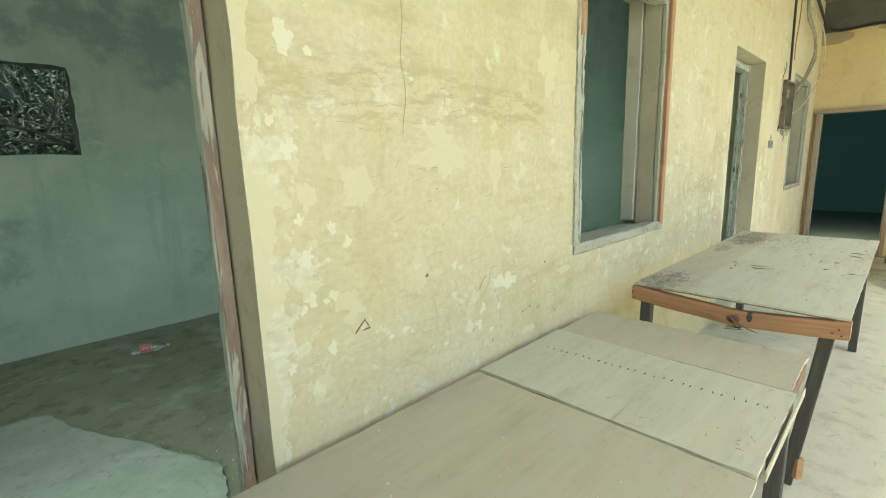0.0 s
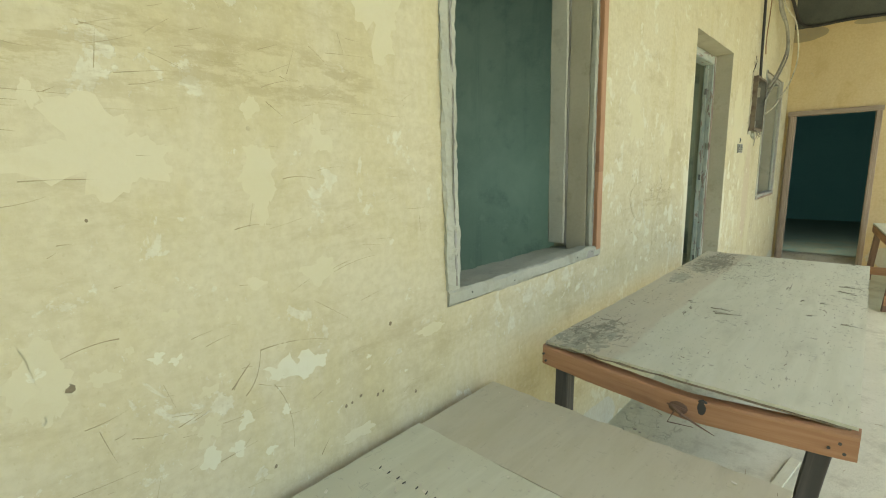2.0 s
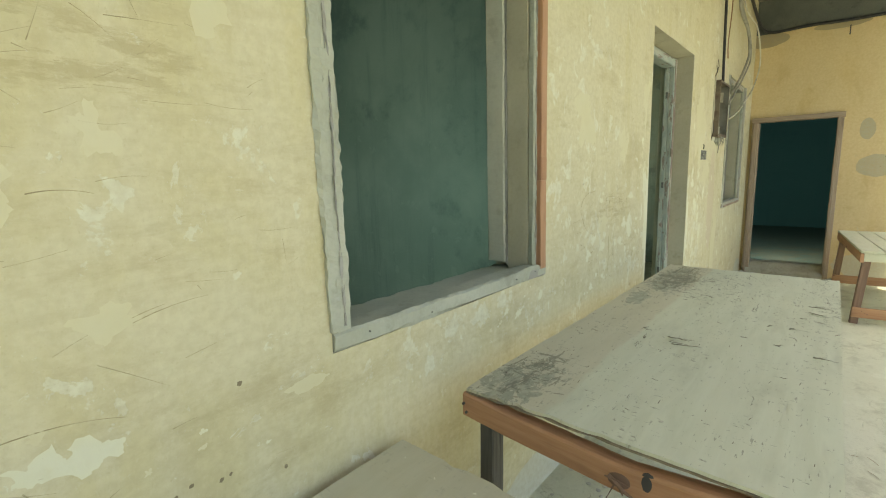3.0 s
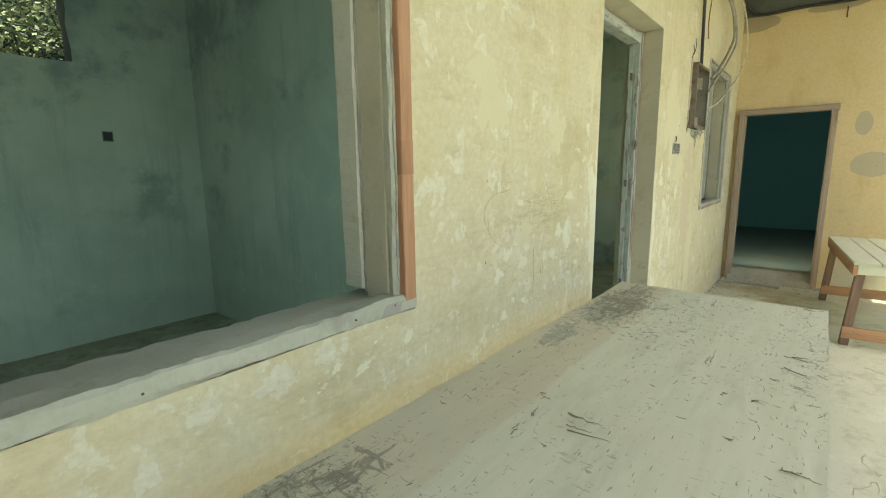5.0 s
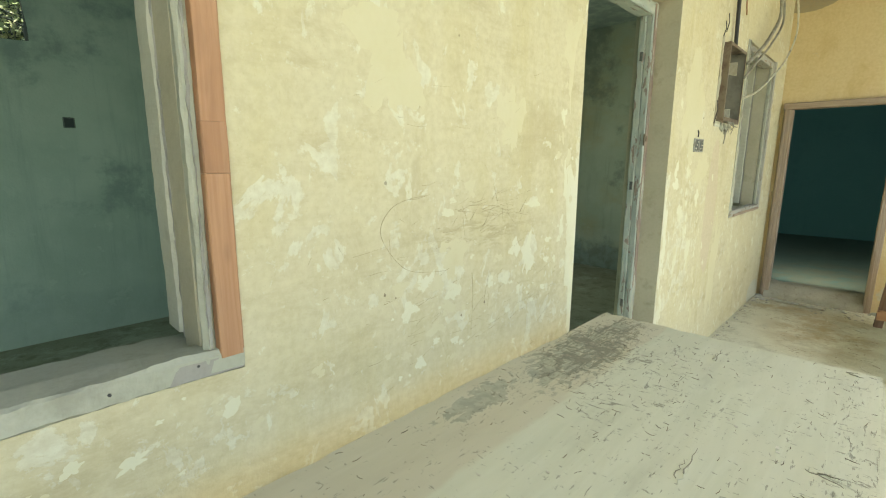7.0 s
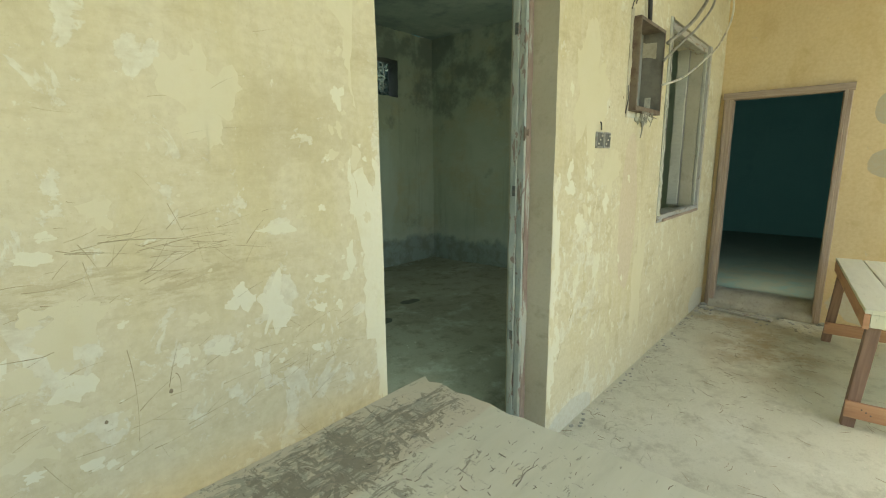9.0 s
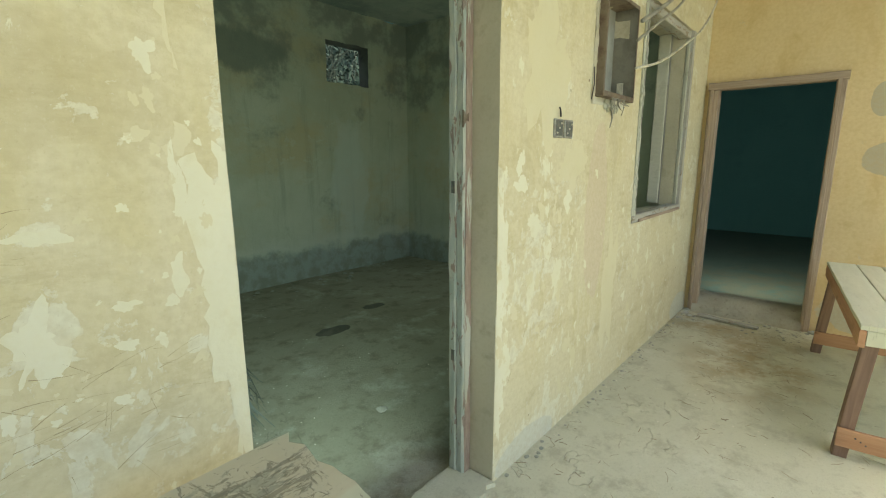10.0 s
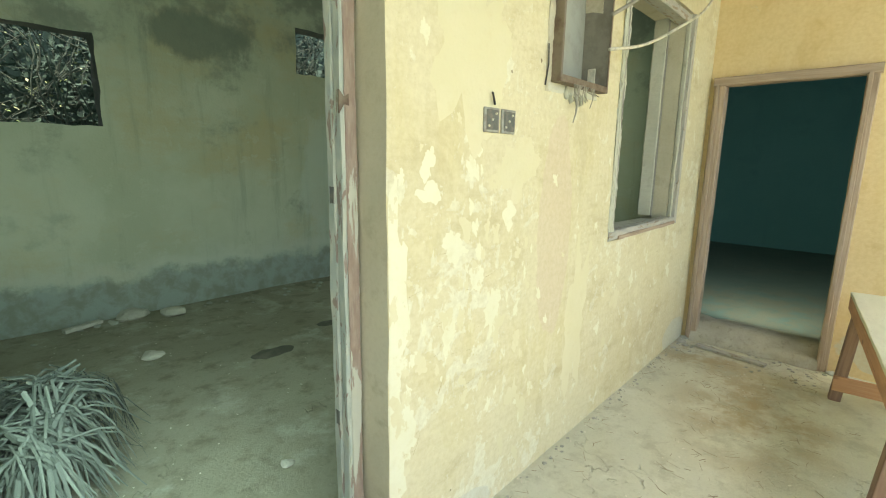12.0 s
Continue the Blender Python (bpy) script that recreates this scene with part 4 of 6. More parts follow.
scored("trim_triangle_mark", [(2.360, 1.006), (2.378, 1.024), (2.396, 1.041), (2.406, 1.024), (2.414, 1.011), (2.388, 1.009)], 0.0024, M_LEGRED, "small reddish triangle drawn on the cream wall")
scored("trim_oval_scratch", [(p.x, p.z) for p in curve([(5.346, 0, 1.385), (5.26, 0, 1.375), (5.201, 0, 1.35), (5.168, 0, 1.294), (5.206, 0, 1.224), (5.276, 0, 1.168), (5.405, 0, 1.147), (5.44, 0, 1.15)], 6)], 0.0007, M_SCORE, "faint oval scored into the cream plaster")
scored("trim_hairline_crack", [(2.59 + 0.012 * noise.noise((z * 9, 2, 1)), z) for z in [1.60 + 0.02 * k for k in range(80)]], 0.0008, M_SCORE, "fine hairline crack in the plaster")
rnd = random.Random(77)
bm = bmesh.new()
for x, z, n, sx, sz in ((5.62, 1.31, 70, 0.13, 0.05), (2.9, 0.95, 34, 0.22, 0.09), (2.45, 1.25, 16, 0.25, 0.15), (3.3, 1.35, 24, 0.25, 0.2), (5.4, 1.02, 36, 0.2, 0.1), (6.0, 1.0, 34, 0.12, 0.09), (2.6, 1.7, 34, 0.25, 0.08), (3.2, 1.68, 30, 0.2, 0.08), (7.6, 0.75, 24, 0.15, 0.2), (2.75, 1.3, 22, 0.3, 0.3), (5.5, 1.6, 26, 0.35, 0.25), (5.75, 0.95, 26, 0.25, 0.06)):
    for k in range(n):
        a = rnd.gauss(0.12, 0.22) if k % 4 else rnd.uniform(-1.5, 1.5)
        cx, cz, ln = x + rnd.gauss(0, sx), z + rnd.gauss(0, sz), rnd.uniform(0.012, 0.09) * (1.6 if k % 9 == 0 else 1)
        if (3.55 < cx < 4.85 and cz > 0.98) or 6.18 < cx < 7.36 or cx < 2.1:
            continue
        bend = rnd.uniform(-0.06, 0.06) * ln
        pts = []
        for i in range(5):
            px, pz = cx + (i / 4 - 0.5) * ln * math.cos(a), cz + (i / 4 - 0.5) * ln * math.sin(a) + bend * (1 - (i / 2 - 1) ** 2)
            pts.append((px, WY - 0.0005 + wob((px, pz, 3.3), 1.1, 0.004), pz))
        tube(bm, pts, rnd.uniform(0.0004, 0.0009), 0.0002, 4)
for x0, z0, x1, z1, bend in ((2.928, 1.022, 2.974, 1.07, 0.0), (2.932, 1.020, 2.968, 1.066, 0.002), (2.808, 1.532, 2.844, 1.530, 0.0), (2.641, 1.490, 2.802, 1.484, 0.004), (2.971, 1.375, 3.054, 1.378, 0.005), (3.091, 1.479, 3.179, 1.476, 0.006), (2.957, 0.996, 3.0, 1.092, -0.01), (3.0, 1.092, 3.179, 1.065, 0.01), (3.025, 0.998, 3.061, 0.817, 0.01), (3.067, 1.648, 3.104, 1.62, 0.0), (5.529, 1.343, 5.667, 1.334, 0.003), (5.551, 1.118, 5.55, 0.913, 0.004), (5.633, 1.038, 5.637, 0.975, 0.012), (2.740, 1.198, 2.648, 1.184, 0.006)):
    pts = []
    for i in range(9):
        px, pz = x0 + (x1 - x0) * i / 8, z0 + (z1 - z0) * i / 8
        px, pz = px - (z1 - z0) * bend * 8 * (1 - (i / 4 - 1) ** 2), pz + bend * (1 - (i / 4 - 1) ** 2)
        pts.append((px, WY - 0.0003 + wob((px, pz, 3.3), 1.1, 0.004), pz))
    tube(bm, pts, 0.0011, 0.0004, 4)
tagged(link("plaster_scratches", bm, M_SCORE), "thin scratches scored in the cream plaster", "scratches", "", "stuff")


FLAKES_BENCH = ((3.04, 1.02, 0.042, 0.028), (3.12, 1.02, 0.042, 0.032), (2.95, 0.94, 0.019, 0.020), (2.87, 0.89, 0.022, 0.026), (3.00, 1.25, 0.026, 0.013), (3.18, 1.25, 0.045, 0.026), (2.67, 1.63, 0.014, 0.026), (3.03, 1.63, 0.016, 0.028), (3.19, 1.58, 0.03, 0.045), (3.55, 0.99, 0.05, 0.019), (3.25, 0.76, 0.05, 0.017), (2.09, 1.30, 0.06, 0.2), (2.09, 1.8, 0.04, 0.15), (2.085, 0.85, 0.03, 0.2), (2.23, 1.42, 0.03, 0.04), (2.75, 0.80, 0.03, 0.02))
FLAKES_WALL = ((5.87, 1.14, 0.034, 0.070), (5.79, 1.17, 0.030, 0.034), (5.90, 1.33, 0.040, 0.015), (6.12, 1.22, 0.015, 0.040), (5.65, 1.07, 0.014, 0.016), (5.73, 1.07, 0.032, 0.018), (5.82, 1.01, 0.012, 0.018), (5.27, 1.05, 0.030, 0.026), (5.46, 1.07, 0.028, 0.028), (5.31, 0.87, 0.018, 0.025), (5.47, 0.90, 0.019, 0.011), (5.43, 1.33, 0.028, 0.014))
FLAKES_DOOR = ((6.02, 1.18, 0.020, 0.010), (6.10, 1.17, 0.014, 0.016), (6.01, 1.10, 0.016, 0.011), (6.07, 1.09, 0.012, 0.013), (5.99, 0.98, 0.018, 0.010), (6.03, 1.37, 0.012, 0.009), (6.135, 1.42, 0.011, 0.075), (6.225, 1.22, 0.062, 0.36), (6.235, 0.95, 0.035, 0.25), (6.235, 1.75, 0.022, 0.3), (7.335, 0.85, 0.05, 0.5), (7.40, 0.55, 0.03, 0.12), (7.62, 1.17, 0.06, 0.05), (7.75, 1.02, 0.05, 0.07), (7.60, 0.85, 0.03, 0.08), (7.86, 0.88, 0.04, 0.09), (7.50, 1.36, 0.05, 0.03), (7.95, 1.25, 0.035, 0.05))
FAINT_PALE = ((2.62, 1.14, 0.038, 0.064), (2.76, 1.54, 0.099, 0.063), (3.04, 1.48, 0.034, 0.068), (5.47, 1.19, 0.045, 0.058), (5.38, 1.11, 0.03, 0.021), (5.23, 1.13, 0.028, 0.019), (5.38, 0.97, 0.032, 0.026), (5.53, 1.40, 0.025, 0.032), (2.35, 1.1, 0.05, 0.05), (5.2, 1.75, 0.10, 0.12), (5.75, 1.62, 0.06, 0.10), (6.15, 1.85, 0.06, 0.2), (7.7, 1.85, 0.2, 0.3), (8.0, 1.45, 0.12, 0.12), (8.6, 0.7, 0.1, 0.4), (2.4, 1.45, 0.06, 0.05), (3.4, 1.9, 0.06, 0.1))
M_UNDER = plaster("pale_undercoat", (0.68, 0.665, 0.49), (0.705, 0.695, 0.535), (0.64, 0.605, 0.41), 2.0)
M_UNDERFAINT = plaster("thin_undercoat", (0.63, 0.59, 0.385), (0.65, 0.61, 0.42), (0.605, 0.55, 0.345), 2.0)


def bare_patch(bm, x, z, rx, rz, seed, lean=0.0, rough=0.9):
    """A ragged patch where the paint is off, lying on the wall's face."""
    n = 26 if max(rx, rz) < 0.012 else 44 if max(rx, rz) < 0.06 else 96
    ring = []
    for k in range(n):
        a = k * math.tau / n
        d = Vector((math.cos(a), math.sin(a), seed * 3.7))
        r = 1 + rough * (0.8 * noise.noise(d * 1.2) + 0.35 * noise.noise(d * 2.6) + 0.12 * noise.noise(d * 9.0))
        u, v = math.cos(a) * rx * max(r, 0.12), math.sin(a) * rz * max(r, 0.12)
        px, pz = x + u * math.cos(lean) - v * math.sin(lean), z + u * math.sin(lean) + v * math.cos(lean)
        small = min(rx, rz, 0.05)
        for f, amount in ((22.0, 0.55), (60.0, 0.3), (150.0, 0.14)):
            px += small * amount * noise.noise((px * f, pz * f, 1.0))
            pz += small * amount * noise.noise((px * f, pz * f, 7.0))
        ring.append((px, pz))

    def on(px, pz):
        px = min(px, 6.2405) if px < 6.5 else max(px, 7.3245)
        px = max(px, 2.0805)
        return bm.verts.new((px, WY - 0.0009 + wob((px, pz, 3.3), 1.1, 0.004), pz))

    mid = on(x, z)
    outer, inner = [on(*p) for p in ring], [on(x + (p[0] - x) * 0.5, z + (p[1] - z) * 0.5) for p in ring]
    for k in range(n):
        j = (k + 1) % n
        bm.faces.new([outer[k], outer[j], inner[j], inner[k]])
        bm.faces.new([inner[k], inner[j], mid])


for i, row in enumerate(FLAKES_BENCH + FLAKES_WALL + FLAKES_DOOR):
    bm = bmesh.new()
    bare_patch(bm, *row, i + 1)
    part("bare_patch", bm, M_UNDERFAINT if 3 < i < 16 else M_UNDER, wall_north)
for i, row in enumerate(FAINT_PALE):
    bm = bmesh.new()
    bare_patch(bm, *row, i + 60, 0.0, 1.1)
    part("worn_patch", bm, M_UNDERFAINT, wall_north)
pale, thin = bmesh.new(), bmesh.new()
rnd = random.Random(303)
for x, z, sx, sz, n, size, tall in ((5.75, 1.08, 0.22, 0.13, 70, 0.007, 0.7), (5.35, 0.98, 0.15, 0.10, 30, 0.009, 0.7), (4.35, 0.93, 0.35, 0.045, 26, 0.008, 0.6), (7.72, 1.0, 0.24, 0.35, 80, 0.010, 1.9), (8.05, 0.7, 0.12, 0.4, 24, 0.010, 2.2), (2.2, 1.3, 0.07, 0.35, 60, 0.011, 1.1), (2.75, 1.0, 0.3, 0.13, 50, 0.009, 0.8), (6.15, 1.5, 0.05, 0.25, 40, 0.007, 1.2), (7.38, 0.6, 0.025, 0.3, 30, 0.010, 1.6), (9.0, 0.8, 0.5, 0.3, 40, 0.014, 1.5)):
    for k in range(n):
        px, pz, r = x + rnd.gauss(0, sx), z + rnd.gauss(0, sz), size * rnd.lognormvariate(0, 0.55)
        if pz < 0.08 or px < 2.1 or 6.22 < px < 7.34 or (3.6 < px < 4.83 and pz > 1.01) or (8.86 < px < 10.15 and pz > 1.0) or (8.15 < px < 8.7 and pz > 1.75):
            continue
        bare_patch(thin if k % 3 else pale, px, pz, min(r, 0.04), min(r * tall, 0.07), k + x * 31, rnd.gauss(0.15, 0.3), 1.1)
part("paint_chips", pale, M_UNDER, wall_north)["kind"] = "stuff"
part("worn_specks", thin, M_UNDERFAINT, wall_north)["kind"] = "stuff"
M_GOUGE = plain("gouged_plaster", (0.22, 0.18, 0.11), 0.95, 0, (0.30, 0.25, 0.16), 60)
bm = bmesh.new()
for x, z, r in ((2.66, 1.13, 0.008), (2.60, 1.11, 0.004), (3.22, 0.86, 0.005), (3.24, 0.862, 0.004), (3.27, 0.87, 0.005), (3.33, 0.85, 0.005), (3.35, 0.853, 0.004), (3.48, 0.80, 0.005), (3.01, 0.79, 0.005), (3.39, 1.05, 0.006), (5.18, 1.115, 0.005), (5.22, 1.10, 0.004), (5.62, 1.0, 0.005), (5.50, 0.98, 0.004), (2.72, 1.42, 0.003), (7.93, 1.79, 0.006), (8.13, 1.86, 0.007), (7.74, 1.05, 0.004)):
    made = bmesh.ops.create_icosphere(bm, subdivisions=1, radius=r)["verts"]
    for q in made:
        q.co *= 1 + 0.5 * noise.noise(q.co / r + Vector((x * 9, z * 9, 0)))
        q.co = Vector((q.co.x + x, q.co.y * 0.12 + WY + wob((x, z, 3.3), 1.1, 0.004), q.co.z * 1.2 + z))
tagged(link("plaster_gouges", bm, M_GOUGE), "small dark gouges and chips in the cream plaster", "gouges", "", "stuff")


# ---- fittings on the walls ----
bx = thing("distribution_box", (8.4, WY, 1.79), "open rusty steel distribution box on the cream wall", "electrical box")
X0, X1, Y0, YB, Z0, Z1 = 8.205, 8.66, 1.024, 1.165, 1.79, 2.32
plug = block(bmesh.new(), 8.16, 8.70, YB + 0.006, WY + WT - 0.004, 1.74, 2.36, 0.0)
structure(link("trim_box_recess", plug, M_CEMENT), "cement back of the recess behind the distribution box", "recess")
part("back_plate", block(bmesh.new(), X0, X1, YB - 0.006, YB, Z0, Z1, 0.001), M_STEELIN, bx)
for nm, b in (("side_panel", (X0, X0 + 0.006, Y0, YB - 0.006, Z0, Z1)), ("side_panel", (X1 - 0.006, X1, Y0, YB - 0.006, Z0, Z1)), ("top_panel", (X0 + 0.006, X1 - 0.006, Y0, YB - 0.006, Z1 - 0.006, Z1)), ("bottom_panel", (X0 + 0.006, X1 - 0.006, Y0, YB - 0.006, Z0, Z0 + 0.006))):
    part(nm, block(bmesh.new(), *b, 0.001, 0.003), M_STEELSHADE if nm == "side_panel" and b[0] > X0 else M_STEEL, bx)
for b in ((X0, X0 + 0.014, Y0 - 0.003, Y0, Z0, Z1), (X1 - 0.012, X1, Y0 - 0.003, Y0, Z0, Z1), (X0 + 0.014, X1 - 0.012, Y0 - 0.003, Y0, Z0, Z0 + 0.028), (X0 + 0.014, X1 - 0.012, Y0 - 0.003, Y0, Z1 - 0.02, Z1)):
    part("lip", block(bmesh.new(), *b, 0.0008, 0.003), M_STEEL, bx, "rust-brown folded lip")
for nm, p0, p1, w, m in (("mortar_edge", (8.188, WY - 0.001, 1.75), (8.186, WY - 0.001, 2.36), 0.036, M_REVEAL), ("mortar_edge", (8.18, WY - 0.001, 1.772), (8.64, WY - 0.001, 1.776), 0.034, M_PALE)):
    part(nm, board(p0, p1, *((w, 0.012) if p0[2] != 1.772 else (0.012, w)), (0, 1, 0) if p0[2] != 1.772 else (0, 0, 1), 0, 0.008, 60, 0.003, p0[2]), m, bx, "ragged bare mortar round the box")
for k, (dx, dz, r) in enumerate(((0.13, -0.03, 0.022), (0.17, -0.05, 0.018), (0.22, -0.035, 0.024), (0.27, -0.05, 0.02), (0.31, -0.03, 0.018), (0.24, -0.07, 0.012))):
    bm = bmesh.new()
    bmesh.ops.create_icosphere(bm, subdivisions=2, radius=r)
    for q in bm.verts:
        q.co *= 1 + 0.6 * noise.noise(q.co / r * 1.3 + Vector((k * 3, 0, 0)))
        q.co = Vector((q.co.x * 0.6 + X0 + dx, q.co.y * 0.5 + WY - 0.008, q.co.z * 1.3 + Z0 + dz))
    part("mortar_lump", bm, M_SILL, bx)
part("forked_wire", tube(bmesh.new(), curve([(X0 + 0.2, WY - 0.02, Z0 - 0.05), (X0 + 0.19, WY - 0.03, Z0 - 0.10), (X0 + 0.165, WY - 0.03, Z0 - 0.155)], 5), 0.0055, 0.003, 6), M_CABLE, bx, "frayed cut wire end", True)
part("earth_terminal", block(bmesh.new(), X1 - 0.012, X1 - 0.006, YB - 0.08, YB - 0.04, Z0 + 0.05, Z0 + 0.12, 0.003), M_PALECABLE, bx)
rnd = random.Random(5)
for k in range(11):
    x = X0 + 0.12 + k * 0.019
    z1 = Z0 - rnd.uniform(0.02, 0.09)
    bm = tube(bmesh.new(), curve([(x, WY - 0.05, Z0 + 0.002), (x + rnd.uniform(-0.02, 0.02), WY - 0.05, (Z0 + z1) / 2), (x + rnd.uniform(-0.03, 0.03), WY - 0.03 - rnd.uniform(0, 0.05), z1)], 4), 0.003, 0.002, 5)
    part("cut_wire", bm, M_CABLE, bx, "frayed cut wire end", True)
for dx, dz, s in ((-0.045, -0.02, 0.16), (-0.04, 0.56, 0.1), (0.02, 0.60, 0.12)):
    bm = tube(bmesh.new(), [(X0 + dx, WY - 0.006, Z0 + dz), (X0 + dx - 0.005, WY - 0.02, Z0 + dz + s * 0.5), (X0 + dx + 0.006, WY - 0.01, Z0 + dz + s)], 0.0035, 0.0025)
    part("bent_tie_wire", bm, M_BLACK, bx)

for i, x in enumerate((7.765, 7.868)):
    s = thing("switch_back_box", (x + 0.04, WY, 1.605), "empty zinc switch box with bare wires in the wall", "switch box", "switch boxes by the doorway")
    part("rim", block(bmesh.new(), x, x + 0.086, WY - 0.010, WY + 0.001, 1.562, 1.650, 0.003, 0.003), M_SOCKET, s)
    # Solid dark plate on the face gives the hollow's shade by colour.
    part("hollow", block(bmesh.new(), x + 0.008, x + 0.078, WY - 0.0125, WY - 0.009, 1.571, 1.642, 0.002), M_HOLLOW, s, "dark plate giving the empty box's shade")
    for k in range(3):
        z = 1.585 + 0.022 * k
        part("screw", tube(bmesh.new(), [(x + 0.02 + 0.02 * k, WY - 0.012, z), (x + 0.02 + 0.02 * k, WY - 0.017, z)], 0.005, 0.004), M_PALECABLE, s)
bm = tube(bmesh.new(), curve([(7.82, WY - 0.01, 1.66), (7.80, WY - 0.016, 1.69), (7.803, WY - 0.01, 1.70)], 6), 0.004)
tagged(link("loose_wire", bm, M_BLACK, True), "short black wire stub above the switch boxes", "wire")

s = thing("wall_socket", (5.03, BACK, 1.787), "dark empty socket box in the stained rear wall", "socket")
# Dark solid rim and plate give the socket hollow's shade by colour.
part("rim", block(bmesh.new(), 4.996, 5.074, BACK - 0.006, BACK + 0.001, 1.744, 1.828, 0.003), M_HOLLOW, s)
part("hollow", block(bmesh.new(), 5.004, 5.066, BACK - 0.009, BACK - 0.005, 1.752, 1.82, 0.002), M_BLACK, s)

cables = [
    ("conduit", "black conduit rising from the distribution box to the ceiling", 0.013, M_BLACK, [(8.40, 1.04, 2.33), (8.365, 1.042, 2.7), (8.31, 1.04, 3.1), (8.26, 1.042, CEIL)]),
    ("cable", "grey cable hanging in a bow from the ceiling corner", 0.013, M_CABLE, [(8.75, 1.02, CEIL), (8.85, 1.0, 3.12), (9.35, 0.99, 2.98), (9.55, 0.99, 2.78), (9.3, 1.0, 2.55), (8.95, 1.0, 2.37), (8.65, 1.0, 2.24)]),
    ("cable", "thin grey cable hanging in a bow beside a thicker one", 0.009, M_CABLE, [(8.85, 1.03, CEIL), (9.0, 1.01, 3.2), (9.55, 1.0, 3.0), (9.75, 1.0, 2.76), (9.4, 1.01, 2.5), (9.0, 1.01, 2.31), (8.62, 1.01, 2.13)]),
    ("cable", "pale flex looping from the ceiling corner to the box", 0.008, M_PALECABLE, [(8.95, 1.02, CEIL), (9.15, 1.0, 3.2), (9.9, 0.97, 3.12), (10.25, 0.96, 2.80), (9.95, 0.97, 2.47), (9.45, 0.98, 2.24), (9.0, 0.99, 2.07), (8.6, 1.0, 1.975)]),
    ("cable", "thin wire hanging straight beside the conduit", 0.005, M_WIRE, [(8.75, 1.06, CEIL), (8.72, 1.055, 3.1), (8.66, 1.06, 2.75), (8.70, 1.06, 2.6)]),
    ("cable", "black cable along the sooty beam above the end wall", 0.018, M_BLACK, [(9.1, 1.03, 3.55), (10.3, 1.02, 3.32), (10.58, 0.98, 3.24), (EX - 0.05, 0.85, 3.2), (EX - 0.05, 0.5, 3.21), (EX - 0.05, 0.0, 3.19), (EX - 0.05, -1.2, 3.21), (EX - 0.05, -2.55, 3.2)]),
]
for nm, label, r, m, ctrl in cables:
    tagged(link(nm, tube(bmesh.new(), curve(ctrl, 14), r, r, 8), m, True), label, "cable", "cables by the end wall")
hk = tagged(link("hook", tube(bmesh.new(), curve([(EX - 0.004, 0.12, 3.14), (EX - 0.04, 0.12, 3.12), (EX - 0.05, 0.12, 3.05), (EX - 0.02, 0.12, 3.03)], 6), 0.006), M_BLACK, True), "bent iron hook in the end wall", "hook")


# ---- tables ----
# low table of patched plywood along the wall
ta = thing("plywood_bench", (2.8, 0.57, 0), "long low bench of patched dusty plywood along the wall", "table")
ZA = 0.713
part("front_sheet", sheet(1.72, 2.875, 0.12, 1.03, ZA, 0.012, 0.005, (0, 0.006, 0.012, 0.004), 0.05, (0, 0), 1.0), M_PLYTAN, ta, "tan plywood sheet")
part("middle_sheet", sheet(2.886, 3.455, 0.125, 1.03, ZA + 0.004, 0.012, 0.005, (0.006, 0.004, 0.004, 0.004), 0.04, (0, 0), 2.0), M_PLY, ta, "grey plywood sheet with torn staples")
# Added dark sheet whose lip draws the joint's dark line; shade by colour.
part("middle_under_ply", sheet(2.879, 3.45, 0.132, 1.03, ZA - 0.0075, 0.008, 0.005, (0.012, 0.004, 0.014, 0.004), 0.04, (0, 0), 2.0), M_EDGE, ta, "dark sheet added for the joint's shadow line")
part("rear_sheet", sheet(3.458, 3.835, 0.14, 1.03, ZA + 0.001, 0.012, 0.004, (0, 0.012, 0.005, 0.004), 0.04, (0, 0), 3.0), M_PLYTAN, ta, "brown plywood sheet")
rnd = random.Random(11)
for k in range(26):
    y = 0.95 - k * 0.031 + rnd.uniform(-0.006, 0.006)
    x = 3.235 + (0.95 - y) * 0.06 + rnd.uniform(-0.004, 0.004)
    part("staple", board((x - 0.005, y, ZA + 0.0065), (x + 0.005, y + rnd.uniform(-0.004, 0.004), ZA + 0.0065), 0.0025, 0.003, (0, 0, 1), 0, 0, 1, 0.001, k), M_LEG, ta)
part("outer_rail", board((1.74, 0.165, ZA - 0.052), (3.82, 0.165, ZA - 0.052), 0.045, 0.07, (0, 0, 1), 0, 0.002, 20, 0.004, 1), M_LEGRED, ta)
part("wall_rail", board((1.74, 0.99, ZA - 0.052), (3.82, 0.99, ZA - 0.052), 0.045, 0.07, (0, 0, 1), 0, 0.002, 20, 0.004, 2), M_LEGRED, ta)
for i, x in enumerate((1.8, 2.85, 3.78)):
    part("cross_rail", board((x, 0.19, ZA - 0.05), (x, 0.965, ZA - 0.05), 0.045, 0.06, (0, 0, 1), 0, 0.002, 10, 0.004, i), M_LEGRED, ta)
for i, (x, y) in enumerate(((1.8, 0.165), (3.77, 0.165), (1.8, 0.985), (3.77, 0.985))):
    part("leg", board((x, y + (0.03 if y < 0.5 else 0), 0.0), (x, y + (0.03 if y < 0.5 else 0), ZA - 0.087), 0.06, 0.06, (0, 1, 0), 0, 0.002, 8, 0.004, i), M_LEG, ta)
part("torn_edge_lath", board((2.95, 0.116, ZA - 0.03), (3.52, 0.112, ZA - 0.014), 0.005, 0.03, (0, 0, 1), 0.003, 0.0015, 14, 0.002, 5), M_PLYTAN, ta, "splintered lath hanging from the edge")

